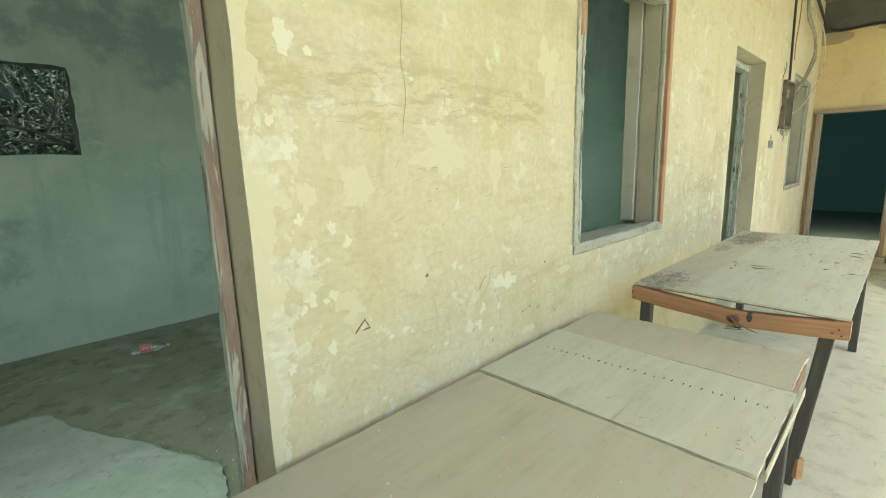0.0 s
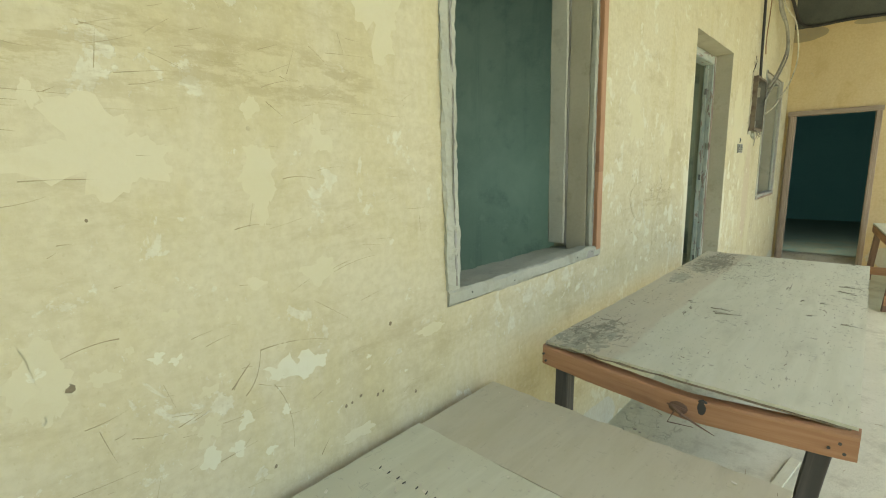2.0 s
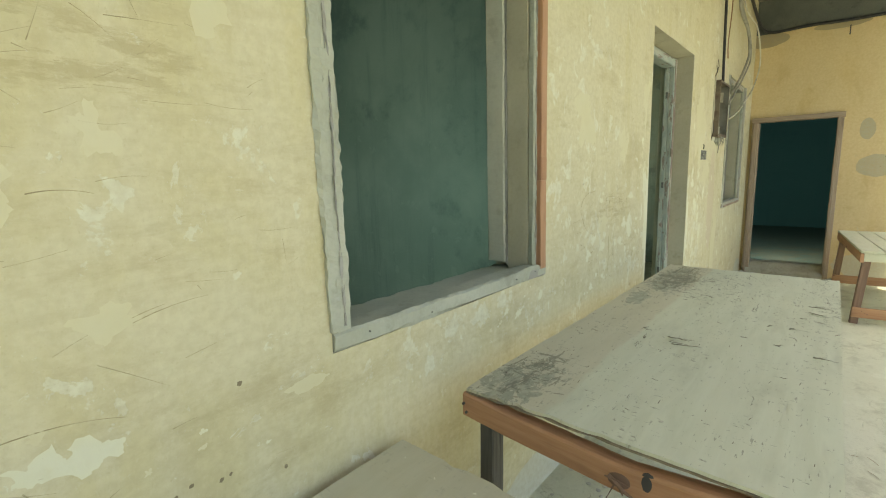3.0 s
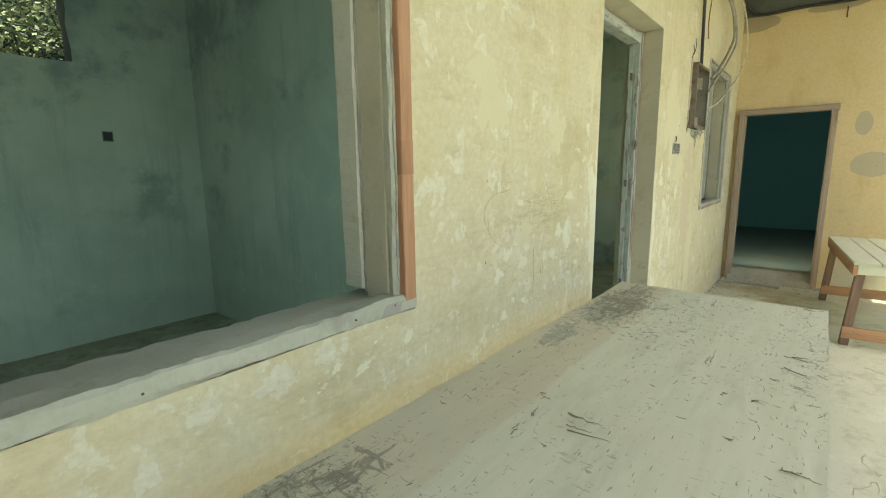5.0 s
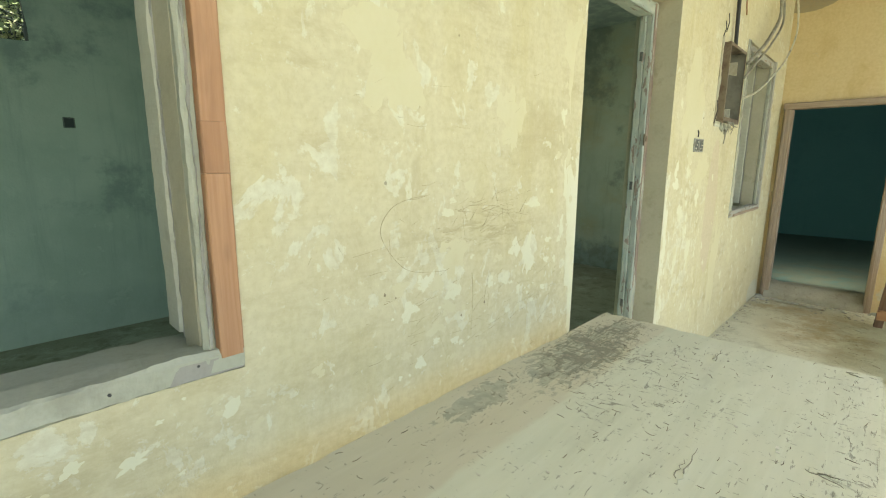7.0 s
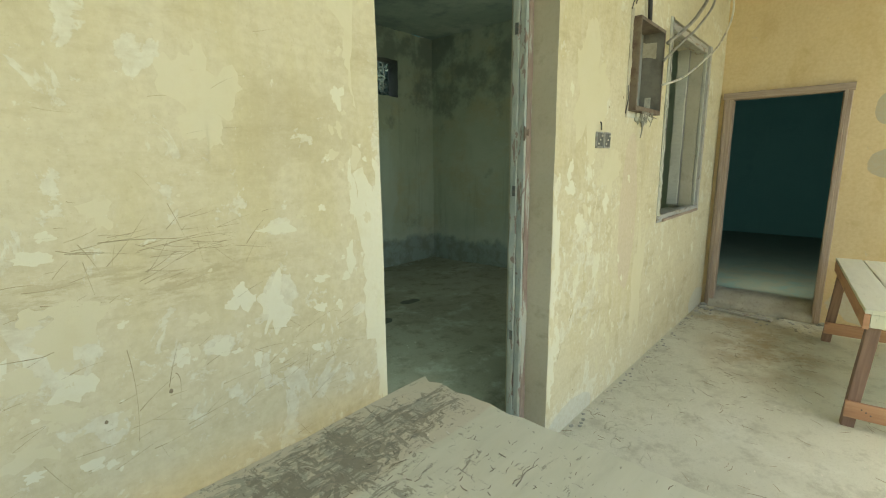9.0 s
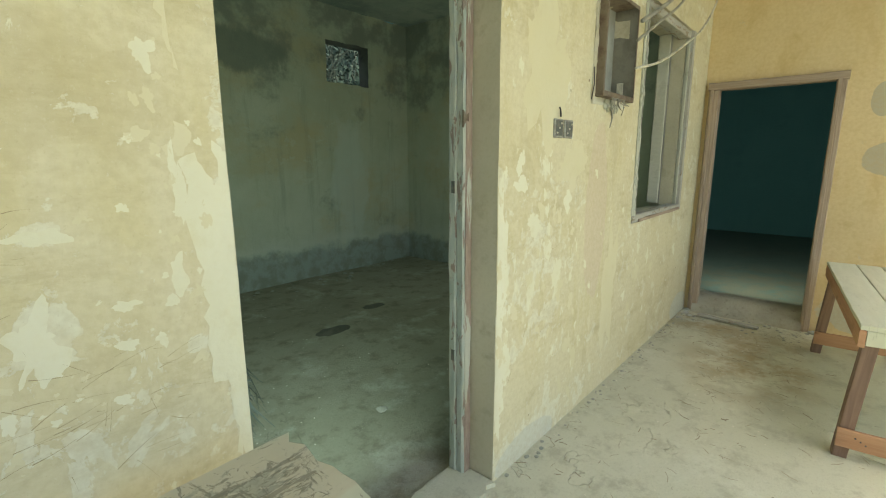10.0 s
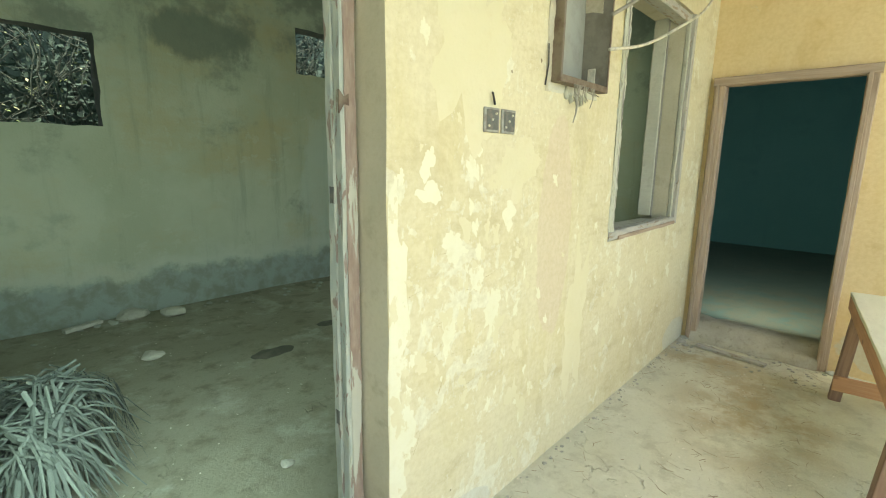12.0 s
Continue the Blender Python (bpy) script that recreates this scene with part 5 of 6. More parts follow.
# the taller table with a bowed red rail
tb = thing("plywood_table", (5.12, 0.48, 0), "long weathered plywood table with a bowed reddish end rail", "table")
ZB = 0.853
part("top_sheet", sheet(3.985, 6.25, 0.04, 0.905, ZB, 0.009, 0.006, (0.012, 0.02, 0.003, 0.006), 0.035, (0, 0), 7.0), M_PLYTOP, tb, "grey delaminating plywood top")
part("under_sheet", sheet(3.98, 6.235, 0.046, 0.9, ZB - 0.0095, 0.004, 0.006, (0.012, 0.02, 0.008, 0.006), 0.035, (0, 0), 7.0), M_EDGE, tb, "frayed lower ply")
part("end_rail", board((3.996, 0.905, 0.808), (3.985, 0.035, 0.805), 0.05, 0.072, (0, 0, 1), -0.037, 0.002, 28, 0.005, 3, 0.56), M_ORANGE, tb, "bowed reddish softwood rail with a knot")
part("far_rail", board((6.22, 0.89, ZB - 0.055), (6.22, 0.07, ZB - 0.055), 0.045, 0.07, (0, 0, 1), 0, 0.002, 12, 0.004, 4), M_ORANGE, tb)
part("wall_rail", board((4.03, 0.88, ZB - 0.055), (6.195, 0.88, ZB - 0.05), 0.045, 0.07, (0, 0, 1), 0, 0.002, 20, 0.004, 5), M_LEGRED, tb)
part("outer_rail", board((4.03, 0.075, ZB - 0.06), (6.195, 0.085, ZB - 0.05), 0.045, 0.07, (0, 0, 1), 0, 0.002, 20, 0.004, 6), M_LEGRED, tb)
for i, x in enumerate((4.75, 5.5)):
    part("cross_rail", board((x, 0.11, ZB - 0.055), (x, 0.85, ZB - 0.055), 0.045, 0.06, (0, 0, 1), 0, 0.002, 10, 0.004, i), M_LEGRED, tb)
for i, (a, b) in enumerate((((4.02, 0.105), (4.085, 0.19)), ((4.045, 0.85), (4.045, 0.86)), ((6.17, 0.1), (6.17, 0.1)), ((6.17, 0.86), (6.17, 0.86)))):
    part("leg", board((*b, 0.0), (*a, ZB - 0.092), 0.06, 0.05, (0, 1, 0), 0, 0.002, 12, 0.004, i), M_LEG, tb, "dark weathered leg")
part("brace_block", board((4.05, 0.14, 0.10), (4.12, 0.235, 0.10), 0.035, 0.10, (0, 0, 1), 0, 0.002, 4, 0.004, 8), M_ORANGE, tb, "nailed reddish block near the foot")
for k, (y, dz) in enumerate(((0.90, 0.005), (0.89, -0.02), (0.07, 0.0), (0.09, -0.018), (0.06, -0.024))):
    x = 3.968 if y > 0.5 else 3.9605
    part("nail", tube(bmesh.new(), [(x + 0.004, y, 0.808 + dz), (x - 0.003, y, 0.808 + dz)], 0.004, 0.004), M_LEG, tb)
bm = bmesh.new()
bmesh.ops.create_icosphere(bm, subdivisions=2, radius=0.028, matrix=pose(3.9665, 0.372, 0.785) @ Matrix.Diagonal((0.1, 0.7, 1.1, 1)))
part("charred_notch", bm, M_LEG, tb, "black charred notch in the rail", True)
part("hanging_splinter", tube(bmesh.new(), [(3.962, 0.46, 0.775), (3.95, 0.42, 0.757), (3.942, 0.37, 0.742), (3.935, 0.33, 0.733)], 0.006, 0.001, 5), M_LEGRED, tb, "long splinter torn from the rail")
rnd = random.Random(17)
for k in range(4):
    y = 0.43 + rnd.uniform(-0.03, 0.03)
    bm = tube(bmesh.new(), [(3.965, y, 0.765), (3.945, y + rnd.uniform(-0.05, 0.05), 0.755 + rnd.uniform(-0.04, 0.03)), (3.935, y + rnd.uniform(-0.06, 0.06), 0.755 + rnd.uniform(-0.06, 0.05))], 0.003, 0.001, 4)
    part("splinter", bm, M_LEGRED, tb)
bm = bmesh.new()
bmesh.ops.create_icosphere(bm, subdivisions=2, radius=0.03, matrix=pose(3.9665, 0.435, 0.768) @ Matrix.Diagonal((0.12, 1.0, 0.7, 1)))
part("knot", bm, M_LEGRED, tb, "dark broken knot", True)

for x0, y0, x1, y1 in ((4.788, 0.558, 4.764, 0.432), (5.557, 0.162, 5.529, 0.06), (5.435, 0.154, 5.363, 0.062), (5.301, 0.327, 5.49, 0.331), (5.138, 0.197, 5.139, 0.16), (4.911, 0.216, 4.892, 0.188), (5.146, 0.263, 5.128, 0.245), (4.715, 0.603, 4.788, 0.603), (4.621, 0.62, 4.677, 0.615), (4.834, 0.665, 4.818, 0.606), (6.207, 0.129, 6.192, 0.07), (5.996, 0.434, 6.127, 0.442), (4.722, 0.552, 4.727, 0.419), (4.857, 0.114, 4.844, 0.041)):
    for k in range(3):
        a, b = Vector((x0, y0, 0)), Vector((x1, y1, 0))
        d = (b - a) * rnd.uniform(0.35, 0.75)
        a = a + (b - a) * rnd.uniform(0.0, 0.3) + Vector((rnd.gauss(0, 0.006), rnd.gauss(0, 0.006), 0))
        pts = [a + d * (m / 6) + Vector((rnd.gauss(0, 0.0022), rnd.gauss(0, 0.0022), ZB + 0.004 + wob((a.x + 7.0, a.y, 0), 1.7, 0.006) + 0.0012 * m * (k == 0))) for m in range(7)]
        part("lifted_splinter", tube(bmesh.new(), pts, 0.0019 if k == 0 else 0.0012, 0.0005, 4), M_SPLINT if k != 1 else M_PLY, tb, "torn lifted veneer splinter")

# the planked table by the end wall
tc = thing("plank_table", (9.4, -0.5, 0), "weathered plank table with reddish aprons and low stretchers", "table")
ZC, A, B = 0.70, Vector((8.575, -0.12, 0)), Vector((10.2, 0.04, 0))
ax = (B - A).normalized()
ay = Vector((ax.y, -ax.x, 0))
LEN = (B - A).length


def tcp(u, v, z):
    p = A + ax * u + ay * v
    return (p.x, p.y, z)


rnd = random.Random(23)
v = 0.004
for k in range(6):
    w = rnd.uniform(0.13, 0.17)
    part("top_plank", board(tcp(-0.015 + rnd.uniform(-0.012, 0.012), v + w / 2, ZC - 0.011), tcp(LEN + rnd.uniform(-0.015, 0.01), v + w / 2, ZC - 0.011), w - 0.006, 0.022, (0, 0, 1), 0, 0.002, 16, 0.003, k * 2.3), M_PLY, tc)
    v += w
WID = v
part("front_apron", board(tcp(0.0, 0.02, ZC - 0.068), tcp(LEN, 0.02, ZC - 0.068), 0.026, 0.085, (0, 0, 1), 0, 0.0015, 16, 0.004, 1), M_ORANGE, tc)
part("rear_apron", board(tcp(0.0, WID - 0.02, ZC - 0.068), tcp(LEN, WID - 0.02, ZC - 0.068), 0.026, 0.085, (0, 0, 1), 0, 0.0015, 16, 0.004, 2), M_ORANGE, tc)
part("end_apron", board(tcp(0.013, 0.035, ZC - 0.062), tcp(0.013, WID - 0.035, ZC - 0.062), 0.026, 0.075, (0, 0, 1), 0, 0.0015, 10, 0.004, 3), M_PLY, tc)
part("end_apron", board(tcp(LEN - 0.013, 0.035, ZC - 0.062), tcp(LEN - 0.013, WID - 0.035, ZC - 0.062), 0.026, 0.075, (0, 0, 1), 0, 0.0015, 10, 0.004, 4), M_ORANGE, tc)
for i, (u, v) in enumerate(((0.055, 0.065), (LEN - 0.055, 0.065), (0.055, WID - 0.065), (LEN - 0.055, WID - 0.065))):
    part("leg", board(tcp(u, v - 0.05, 0.0), tcp(u, v, ZC - 0.024), 0.06, 0.06, ay, 0, 0.0015, 10, 0.004, i), M_LEGRED, tc, "brown wooden leg")
for i, (u, z) in enumerate(((0.012, 0.115), (LEN - 0.098, 0.125))):
    part("stretcher", board(tcp(u, -0.01, z), tcp(u, WID - 0.06, z), 0.024, 0.095, (0, 0, 1), 0, 0.0015, 10, 0.004, 6 + i), M_ORANGE, tc, "low reddish stretcher with nail heads")
for k in range(3):
    part("nail", tube(bmesh.new(), [tcp(0.002, 0.06 + 0.02 * k, 0.13 - 0.012 * k), tcp(-0.003, 0.06 + 0.02 * k, 0.13 - 0.012 * k)], 0.004, 0.004), M_LEG, tc)


# ---- loose things and litter ----
def litter(name, label, mat, spots, size, thick, rnd, along=None):
    """Many small sticks or flakes lying on a surface: (x0, x1, y0, y1, z, count)."""
    bm = bmesh.new()
    for x0, x1, y0, y1, z, n in spots:
        for _ in range(n):
            x, y, a = rnd.uniform(x0, x1), rnd.uniform(y0, y1), rnd.uniform(0, math.pi) if along is None else rnd.choice((0.0, 0.0, 1.57)) + rnd.gauss(0, along)
            ln, w = rnd.uniform(*size), rnd.uniform(*thick)
            d, s = Vector((math.cos(a), math.sin(a), 0)), Vector((-math.sin(a), math.cos(a), 0))
            c = Vector((x, y, z + 0.0015))
            lift = Vector((0, 0, rnd.uniform(0.0, 0.003)))
            bend = s * rnd.uniform(-0.12, 0.12) * ln
            q = [c - d * ln / 2 - s * w / 2, c - d * ln / 2 + s * w / 2, c + bend + s * w * 0.6, c + d * ln / 2 + s * w * 0.3 + lift, c + d * ln / 2 - s * w * 0.3 + lift, c + bend - s * w * 0.6]
            up = Vector((0, 0, min(w * 0.5, 0.0018)))
            lo, hi = [bm.verts.new(p) for p in q], [bm.verts.new(p + up) for p in q]
            for m in (hi, lo[::-1]):
                bm.faces.new([m[0], m[1], m[2], m[5]] if m is hi else [m[0], m[3], m[4], m[5]])
                bm.faces.new([m[5], m[2], m[3], m[4]] if m is hi else [m[0], m[1], m[2], m[3]])
            for k in range(6):
                bm.faces.new([lo[k], lo[(k + 1) % 6], hi[(k + 1) % 6], hi[k]])
    bmesh.ops.recalc_face_normals(bm, faces=bm.faces)
    return tagged(link(name, bm, mat), label, "litter", "", "stuff")


rnd = random.Random(41)
litter("twigs", "dry twigs and stalks scattered on the cement floor", M_TWIG, [(7.5, 10.5, -0.6, 1.0, 0.003, 170), (9.7, 10.6, 0.1, 1.05, 0.003, 200), (9.0, 9.8, 0.0, 0.7, 0.003, 70), (3.8, 6.5, -0.7, 0.9, 0.003, 80), (8.2, 9.0, 0.2, 0.6, 0.003, 40), (7.4, 10.5, 0.95, 1.05, 0.003, 60)], (0.012, 0.075), (0.0014, 0.0034), rnd)
litter("paint_flakes", "pale paint flakes scattered on floor and tables", M_CHIP, [(7.4, 10.5, -0.6, 1.03, 0.003, 150), (1.9, 2.85, 0.15, 1.0, ZA + 0.003, 24), (2.9, 3.8, 0.2, 1.0, ZA + 0.004, 30), (4.1, 6.2, 0.12, 0.88, ZB + 0.002, 30), (6.3, 8.4, 1.5, 4.8, 0.012, 120), (1.4, 3.2, 1.5, 4.8, 0.012, 60), (7.35, 10.6, 1.0, 1.06, 0.004, 90)], (0.004, 0.013), (0.0025, 0.007), rnd)
litter("wood_splinters", "dark lifted splinters on the plywood table top", M_SPLINTER, [(4.05, 6.2, 0.08, 0.88, ZB + 0.0025, 110), (5.3, 6.1, 0.4, 0.75, ZB + 0.0025, 110), (5.9, 6.22, 0.06, 0.6, ZB + 0.0025, 30), (4.9, 6.2, 0.05, 0.2, ZB + 0.0025, 60), (4.1, 6.1, 0.76, 0.89, ZB + 0.0025, 50), (2.95, 3.8, 0.14, 0.2, ZA + 0.006, 14)], (0.004, 0.022), (0.0006, 0.0016), rnd, 0.25)


def lump(name, at, r, seed, mat, label, squash=0.5):
    bm = bmesh.new()
    bmesh.ops.create_icosphere(bm, subdivisions=2, radius=r)
    for q in bm.verts:
        q.co *= 1 + 0.45 * noise.noise(q.co / r * 1.1 + Vector((seed, seed, 0)))
        q.co.z *= squash
        q.co.z = max(q.co.z, -r * squash * 0.4)
        q.co += Vector((at[0], at[1], r * squash * 0.4 + at[2]))
    return tagged(link(name, bm, mat), label, "stone", "rubble along the rear wall")


rnd = random.Random(53)
for k in range(22):
    x = rnd.uniform(6.4, 10.3)
    lump("rubble_stone", (x, BACK - rnd.uniform(0.05, 0.45), 0.005), rnd.uniform(0.012, 0.034), k, M_SCREED, "broken lump of pale mortar on the dirt floor")
for x, y, r in ((7.32, 3.75, 0.07), (7.40, 1.92, 0.03), (10.48, 1.02, 0.035), (10.42, 0.97, 0.025), (10.3, 1.03, 0.02), (7.75, 4.7, 0.1), (7.45, 4.85, 0.12)):
    lump("rubble_stone", (x, y, 0.004), r, x, M_RUBBLE, "broken lump of pale mortar on the floor")
tagged(link("wood_scrap", board((6.95, 4.74, 0.03), (7.22, 4.82, 0.04), 0.06, 0.03, (0, 0, 1), 0, 0.006, 8, 0.005, 2), M_RUBBLE), "pale broken piece of wood on the dirt floor", "wood scrap")
M_DAMP = plain("damp_soot", (0.10, 0.10, 0.08), 0.9, 0, (0.16, 0.15, 0.12), 8)
for x, y, a, b in ((7.99, 3.21, 0.17, 0.09), (8.66, 3.46, 0.13, 0.08)):
    bm = bmesh.new()
    c = bm.verts.new((x, y, 0.026))
    ring = [bm.verts.new((x + a * math.cos(k * 0.3142) * (1 + 0.3 * noise.noise((k * 0.9, x, 0))), y + b * math.sin(k * 0.3142) * (1 + 0.3 * noise.noise((k * 0.9, y, 4))), 0.006)) for k in range(20)]
    for k in range(20):
        bm.faces.new([c, ring[k], ring[(k + 1) % 20]])
    tagged(link("ash_heap", bm, M_DAMP, True), "low dark heap of ash on the dirt floor", "ash")

# broken cement screed in the first room
sc = thing("broken_screed", (1.9, 2.9, 0), "broken pale cement screed lifting from the dirt floor", "rubble")
pieces = (
    [(0.9, 3.62), (1.20, 3.55), (1.475, 3.505), (1.60, 3.52), (1.70, 3.456), (1.75, 3.28), (1.82, 3.106), (1.95, 2.88), (2.066, 2.685), (2.16, 2.46), (2.261, 2.265), (2.25, 2.12), (2.206, 1.996), (2.02, 1.93), (1.55, 1.98), (0.9, 1.9)],
    [(0.95, 1.88), (1.55, 1.95), (2.02, 1.90), (2.19, 1.97), (2.2, 1.7), (2.06, 1.36), (1.1, 1.36)],
)
for i, outline in enumerate(pieces):
    pts = []
    for (x, y), (x2, y2) in zip(outline, outline[1:] + outline[:1]):
        for k in range(6):
            t = k / 6
            px, py = x + (x2 - x) * t, y + (y2 - y) * t
            w = 0.0 if k == 0 else 0.022
            pts.append((px + wob((px, py, 0), 11, w), py + wob((px, py, 5), 11, w)))
    bm = bmesh.new()
    lean = (0.012 * math.sin(i * 2.1), 0.014 * math.cos(i * 1.7))
    top = [bm.verts.new((x, y, 0.045 + lean[0] * (x - 1.6) * 2 + lean[1] * (y - 2.6) * 2)) for x, y in pts]
    low = [bm.verts.new((q.co.x, q.co.y, 0.0)) for q in top]
    cx, cy = sum(q.co.x for q in top) / len(top), sum(q.co.y for q in top) / len(top)
    ring = [bm.verts.new((cx + (q.co.x - cx) * 0.93, cy + (q.co.y - cy) * 0.93, q.co.z + 0.008 + wob(q.co, 8, 0.004))) for q in top]
    mid = bm.verts.new((cx, cy, 0.050 + lean[0] * (cx - 1.6) * 2 + lean[1] * (cy - 2.6) * 2))
    n = len(top)
    for k in range(n):
        j = (k + 1) % n
        bm.faces.new([top[k], low[k], low[j], top[j]])
        bm.faces.new([top[k], top[j], ring[j], ring[k]])
        bm.faces.new([ring[k], ring[j], mid])
    bmesh.ops.recalc_face_normals(bm, faces=bm.faces)
    part("slab_piece", bm, M_SCREED, sc)

# strips of wood on the floor below the tall table
for p0, p1, w, m, lb in (((4.35, 0.35, 0.012), (5.25, 0.22, 0.012), 0.045, M_PLY, "thin pale wooden strip on the cement floor"), ((4.5, 0.55, 0.009), (4.75, 0.42, 0.02), 0.012, M_LEG, "short dark stick on the cement floor"), ((4.35, -0.35, 0.008), (4.22, -0.2, 0.008), 0.012, M_LEG, "short dark stick on the cement floor")):
    tagged(link("wooden_strip", board(p0, p1, w, 0.012, (0, 0, 1), 0, 0.002, 12, 0.003, p0[0]), m), lb, "wood strip")
hp = random.Random(71)
for k in range(40):
    lump("mortar_crumb", (hp.uniform(4.2, 5.3), hp.uniform(0.75, 1.03), 0.002), hp.uniform(0.004, 0.014), k + 100, M_RUBBLE, "crumb of fallen mortar at the foot of the wall")["group"] = "mortar crumbs at the wall foot"
for k in range(46):
    lump("mortar_crumb", (hp.uniform(7.4, 10.6), 1.055 - abs(hp.gauss(0, 0.03)), 0.002), hp.uniform(0.004, 0.012), k + 200, M_SCREED, "crumb of fallen mortar at the foot of the wall")["group"] = "mortar crumbs at the wall foot"
for k in range(40):
    lump("mortar_crumb", (hp.uniform(10.2, 10.58), hp.uniform(0.1, 1.04), 0.002), hp.uniform(0.004, 0.013), k + 300, M_SCREED, "crumb of fallen mortar before the end doorway")["group"] = "mortar crumbs at the wall foot"

for x, y, r in ((10.60, 0.055, 0.05), (10.61, -0.02, 0.032), (10.55, 0.09, 0.022), (10.60, 1.03, 0.045)):
    lump("rubble_stone", (x, y, 0.0), r * 0.7, x * 3 + y, M_SCREED, "broken lump of mortar at the foot of the door frame")["group"] = "rubble at the end doorway"
# crushed bottle
bt = thing("plastic_bottle", (2.37, 4.26, 0), "clear plastic bottle with a red label on the dirt", "bottle")
def lathe(prof, m):
    bm = bmesh.new()
    rings = [[bm.verts.new(m @ Vector((r * math.cos(k * math.tau / 14), r * math.sin(k * math.tau / 14), z))) for k in range(14)] for r, z in prof]
    for q, w in zip(rings, rings[1:]):
        for k in range(14):
            bm.faces.new([q[k], q[(k + 1) % 14], w[(k + 1) % 14], w[k]])
    bm.faces.new(rings[0][::-1])
    bm.faces.new(rings[-1])
    return bm
lie = pose(2.28, 4.30, 0.052, 0, 90, -20)
part("body", lathe([(0.038, 0), (0.042, 0.01), (0.042, 0.17), (0.03, 0.21), (0.014, 0.24), (0.013, 0.255)], lie), M_PLASTIC, bt, "", True)
part("label_band", lathe([(0.0432, 0.06), (0.0436, 0.062), (0.0436, 0.138), (0.0432, 0.14)], lie), M_LABEL, bt, "red printed label", True)
part("cap", lathe([(0.0145, 0.25), (0.0155, 0.252), (0.0155, 0.268), (0.014, 0.27)], lie), M_LABEL, bt, "", True)

# bundle of dry palm leaves standing inside the second doorway
pb = thing("palm_leaf_bundle", (6.62, 2.62, 0), "bundle of dry grey palm leaves on the floor", "palm leaves")
rnd = random.Random(61)
TUFTS = (Vector((6.64, 2.62, 0.46)), Vector((6.42, 2.74, 0.44)), Vector((6.55, 2.45, 0.36)))
rest = bmesh.new()
for k in range(900):
    clump, apex = (k * 7) % 19, TUFTS[k % 3]
    a = clump * math.tau / 19 + rnd.gauss(0, 0.16)
    reach = rnd.uniform(0.10, 0.38)
    start = apex + Vector((0.09 * math.cos(a * 1.7) + rnd.uniform(-0.07, 0.07), 0.09 * math.sin(a * 2.3) + rnd.uniform(-0.07, 0.07), rnd.uniform(-0.16, 0.03)))
    end = Vector((apex.x + math.cos(a) * reach, apex.y + math.sin(a) * reach, rnd.uniform(0.0, 0.12)))
    mid = start.lerp(end, 0.5) + Vector((0, 0, rnd.uniform(0.06, 0.14))) + Vector((math.cos(a), math.sin(a), 0)) * rnd.uniform(0.02, 0.08)
    pts = curve([start, mid, end + Vector((rnd.uniform(-0.05, 0.05), rnd.uniform(-0.05, 0.05), 0))], 3)
    w = rnd.uniform(0.005, 0.0105)
    side = (Vector((-math.sin(a), math.cos(a), 0)) + Vector((0, 0, rnd.uniform(-0.8, 0.8)))).normalized()
    bm = bmesh.new() if k < 280 else rest
    rows = []
    for i, p in enumerate(pts):
        ww = w * (1 - 0.7 * (i / (len(pts) - 1)) ** 3)
        rows.append([bm.verts.new(p - side * ww), bm.verts.new(p + Vector((0, 0, ww * 0.45))), bm.verts.new(p + side * ww), bm.verts.new(p - Vector((0, 0, 0.0015)))])
    for q, r2 in zip(rows, rows[1:]):
        for i in range(4):
            bm.faces.new([q[i], q[(i + 1) % 4], r2[(i + 1) % 4], r2[i]])
    if k < 280:
        part("leaf_blade", bm, M_STRAW, pb)
part("inner_leafage", rest, M_STRAW, pb)["kind"] = "stuff"
bm = bmesh.new()
for k in range(22):
    a, apex = k * 2.4, TUFTS[k % 3]
    tube(bm, [apex + Vector((0.05 * math.cos(a), 0.05 * math.sin(a), -0.1)), apex + Vector((0.10 * math.cos(a), 0.10 * math.sin(a), -0.2)), Vector((apex.x + 0.16 * math.cos(a), apex.y + 0.16 * math.sin(a), 0.0))], 0.009, 0.006, 5)
part("stalks", bm, M_TWIG, pb, "stiff leaf stalks")


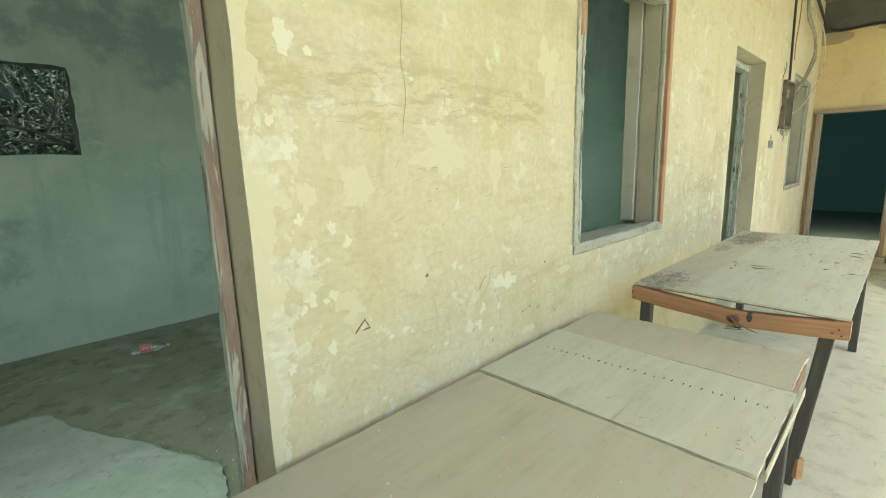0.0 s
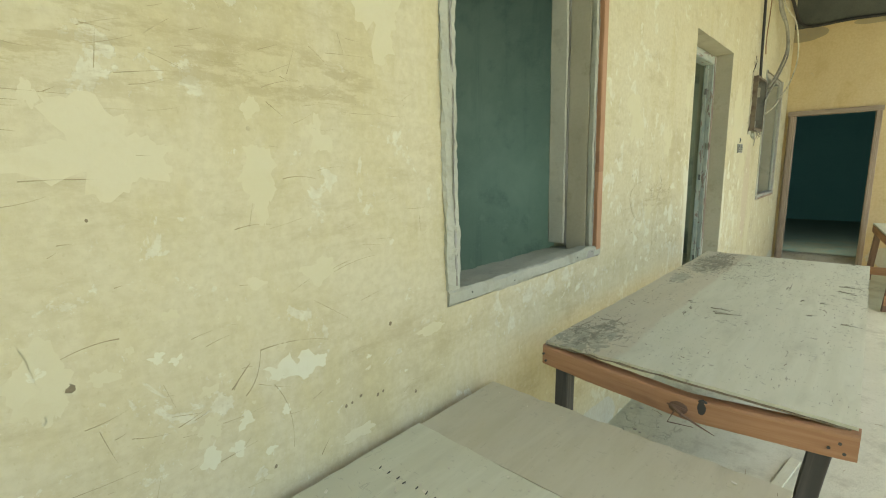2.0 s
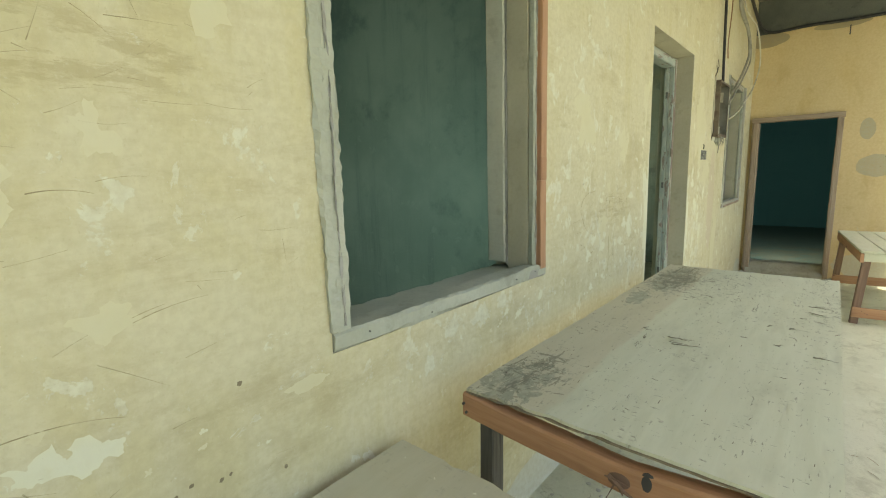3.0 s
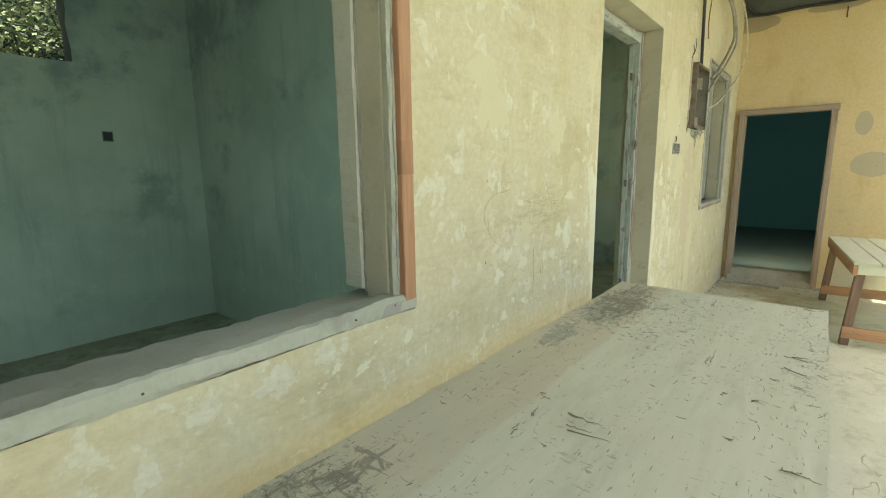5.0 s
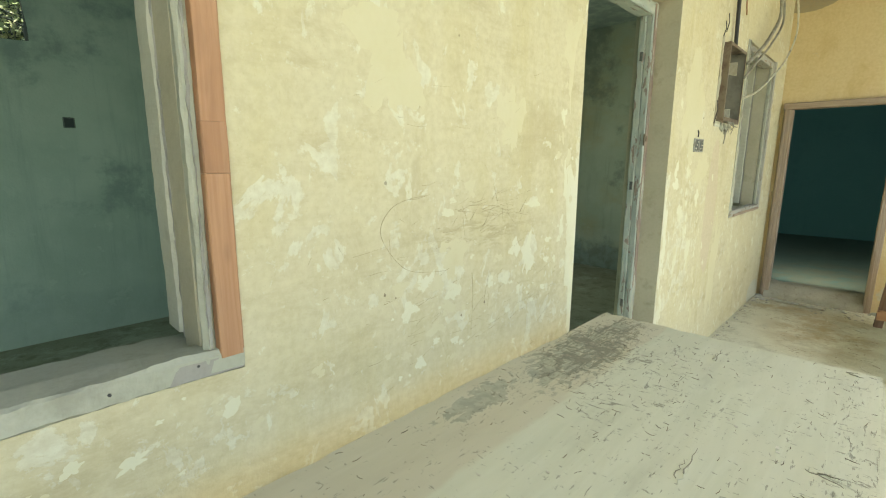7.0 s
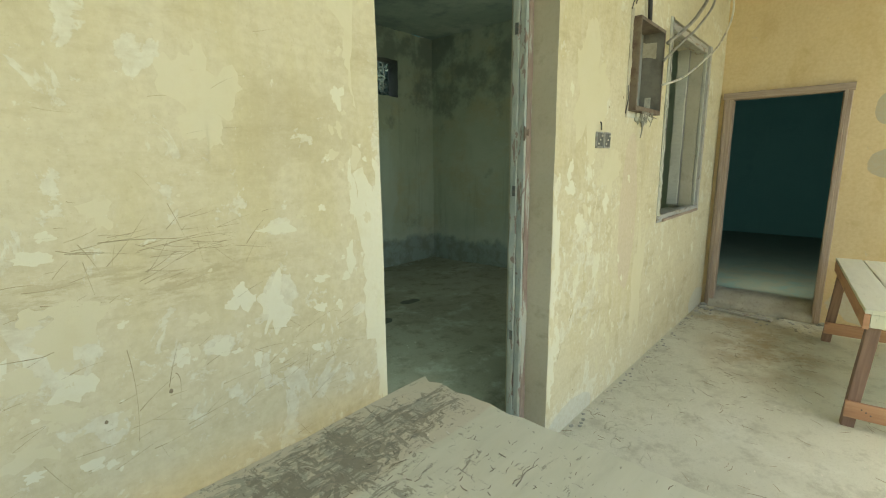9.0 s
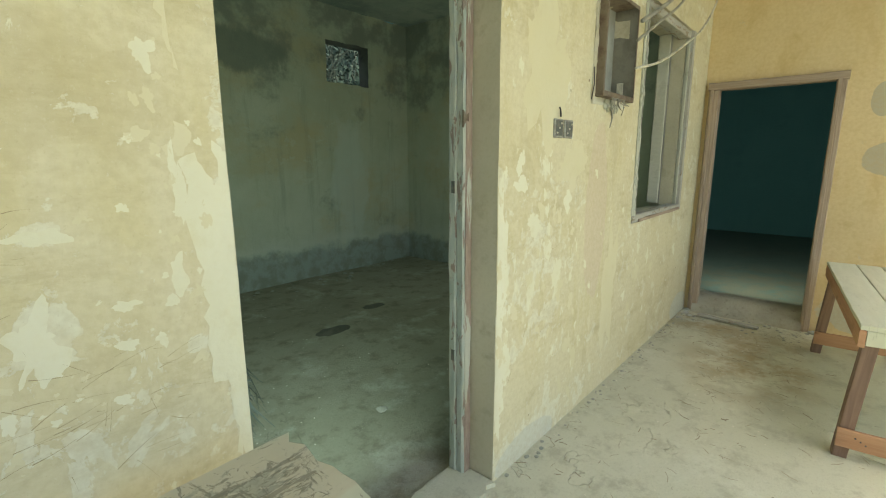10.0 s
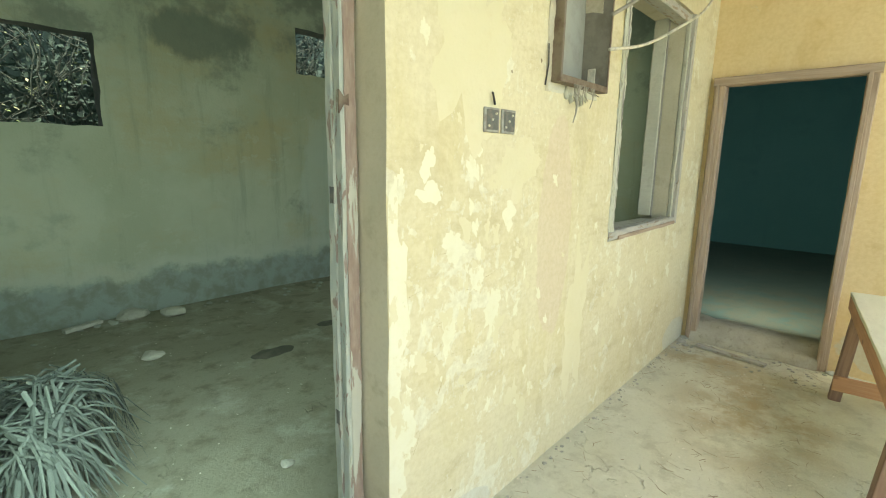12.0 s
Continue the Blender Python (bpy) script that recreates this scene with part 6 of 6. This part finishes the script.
# ---- outside the rear openings ----
def shrub(x, z0, z1, w, seed, leaves, label, leaf=None, y=BACK + 0.55):
    rnd = random.Random(seed)
    t = thing("shrub", (x, y + 0.3, -0.33), label, "shrub", "shrubs behind the building")
    stems, blades = bmesh.new(), bmesh.new()
    for k in range(80):
        p = Vector((x + rnd.uniform(-w, w), y + rnd.uniform(0, 0.9), -0.33 if k < 14 else rnd.uniform(z0 - 0.4, z1)))
        d = Vector((rnd.uniform(-0.7, 0.7), rnd.uniform(-0.12, 0.12), 1.0 if k < 14 else rnd.uniform(-0.4, 0.9)))
        pts = [p.copy()]
        for i in range(9):
            d = (d + Vector((rnd.uniform(-0.4, 0.4), rnd.uniform(-0.25, 0.25), rnd.uniform(-0.25, 0.35)))).normalized()
            p = p + d * (0.42 if k < 14 else 0.13)
            p.y = max(p.y, BACK + 0.32)
            pts.append(p.copy())
            for _ in range(leaves):
                c = p + Vector((rnd.uniform(-0.15, 0.15), rnd.uniform(-0.08, 0.15), rnd.uniform(-0.15, 0.15)))
                a, b = Vector((rnd.uniform(-1, 1), rnd.uniform(-1, 1), rnd.uniform(-1, 0.4))).normalized(), rnd.uniform(0.03, 0.07)
                s = a.cross(Vector((rnd.uniform(-1, 1), rnd.uniform(-1, 1), 1))).normalized() * b * 0.28
                q = [blades.verts.new(c), blades.verts.new(c + a * b * 0.5 + s), blades.verts.new(c + a * b), blades.verts.new(c + a * b * 0.5 - s)]
                blades.faces.new([q[0], q[1], q[2]])
                blades.faces.new([q[0], q[2], q[3]])
        tube(stems, pts, 0.016 if k < 14 else 0.008, 0.003, 5)
    part("branchwork", stems, M_BRANCH, t)["kind"] = "stuff"
    part("foliage", blades, leaf or M_LEAF, t)["kind"] = "stuff"


shrub(1.9, 1.6, 2.5, 0.8, 3, 4, "bare tangled shrub behind the rear wall")
shrub(4.5, 2.3, 3.1, 0.8, 4, 16, "leafy green shrub behind the rear wall", M_LEAFLIT)
shrub(7.0, 1.7, 2.6, 0.8, 5, 4, "bare tangled shrub behind the rear wall")
shrub(9.6, 2.3, 3.0, 0.7, 6, 4, "bare tangled shrub behind the rear wall")

for lb, pts, r in (("dark bare branch behind the rear opening", [(1.2, 5.3, 1.98), (1.75, 5.27, 1.93), (2.05, 5.25, 1.84), (2.28, 5.25, 1.73), (2.6, 5.3, 1.6)], 0.016), ("thin dark branch behind the rear opening", [(1.95, 5.28, 2.5), (2.07, 5.26, 2.2), (2.16, 5.25, 1.95), (2.28, 5.25, 1.72), (2.4, 5.3, 1.2)], 0.010), ("thin dark branch behind the rear opening", [(1.3, 5.3, 1.80), (1.8, 5.3, 1.79), (2.2, 5.28, 1.76), (2.5, 5.3, 1.8)], 0.011)):
    tagged(link("bare_branch", tube(bmesh.new(), curve(pts, 6), r, r * 0.6, 7), M_BRANCH, True), lb, "branch", "branches behind the building")

# dense hedge behind the shrubs
rnd = random.Random(91)
hg = thing("hedge", (5, 7.2, -0.33), "dense dark green hedge behind the building", "hedge")
bm = bmesh.new()
for k in range(26000):
    x, z = rnd.uniform(-1.5, 13.5), rnd.uniform(-0.3, 5.2)
    y = 6.5 + 0.35 * noise.noise((x * 0.9, z * 0.9, 0)) + rnd.uniform(0, 0.8)
    a = Vector((rnd.uniform(-1, 1), rnd.uniform(-1, 0.3), rnd.uniform(-1, 0.3))).normalized()
    b = rnd.uniform(0.06, 0.13)
    w = a.cross(Vector((rnd.uniform(-1, 1), rnd.uniform(-1, 1), 1))).normalized() * b * 0.33
    c = Vector((x, y, z))
    q = [bm.verts.new(c), bm.verts.new(c + a * b * 0.5 + w), bm.verts.new(c + a * b), bm.verts.new(c + a * b * 0.5 - w)]
    bm.faces.new([q[0], q[1], q[2]])
    bm.faces.new([q[0], q[2], q[3]])
part("leaves", bm, M_LEAF, hg)["kind"] = "stuff"
bm = bmesh.new()
grid = [[bm.verts.new((-6 + 0.4 * i, 7.35 + 0.5 * noise.noise((i * 0.4, j * 0.4, 3)) + 0.2 * noise.noise((i * 1.3, j * 1.3, 5)), -0.33 + 0.3 * j + 0.25 * noise.noise((i * 0.7, j, 9)) * (j > 0))) for j in range(21)] for i in range(66)]
for i in range(65):
    for j in range(20):
        bm.faces.new([grid[i][j], grid[i + 1][j], grid[i + 1][j + 1], grid[i][j + 1]])
part("inner_growth", bm, M_THICKET, hg, "shaded inner growth", True)
bm = bmesh.new()
for k in range(30):
    x = -1.3 + k * 0.5 + rnd.uniform(-0.1, 0.1)
    tube(bm, curve([(x, 7.2, -0.33), (x + rnd.uniform(-0.2, 0.2), 7.2, 1.4), (x + rnd.uniform(-0.4, 0.4), 7.2, 3.2), (x + rnd.uniform(-0.5, 0.5), 7.2, 4.9)], 5), 0.04, 0.012, 6)
part("stems", bm, M_BRANCH, hg)["kind"] = "stuff"
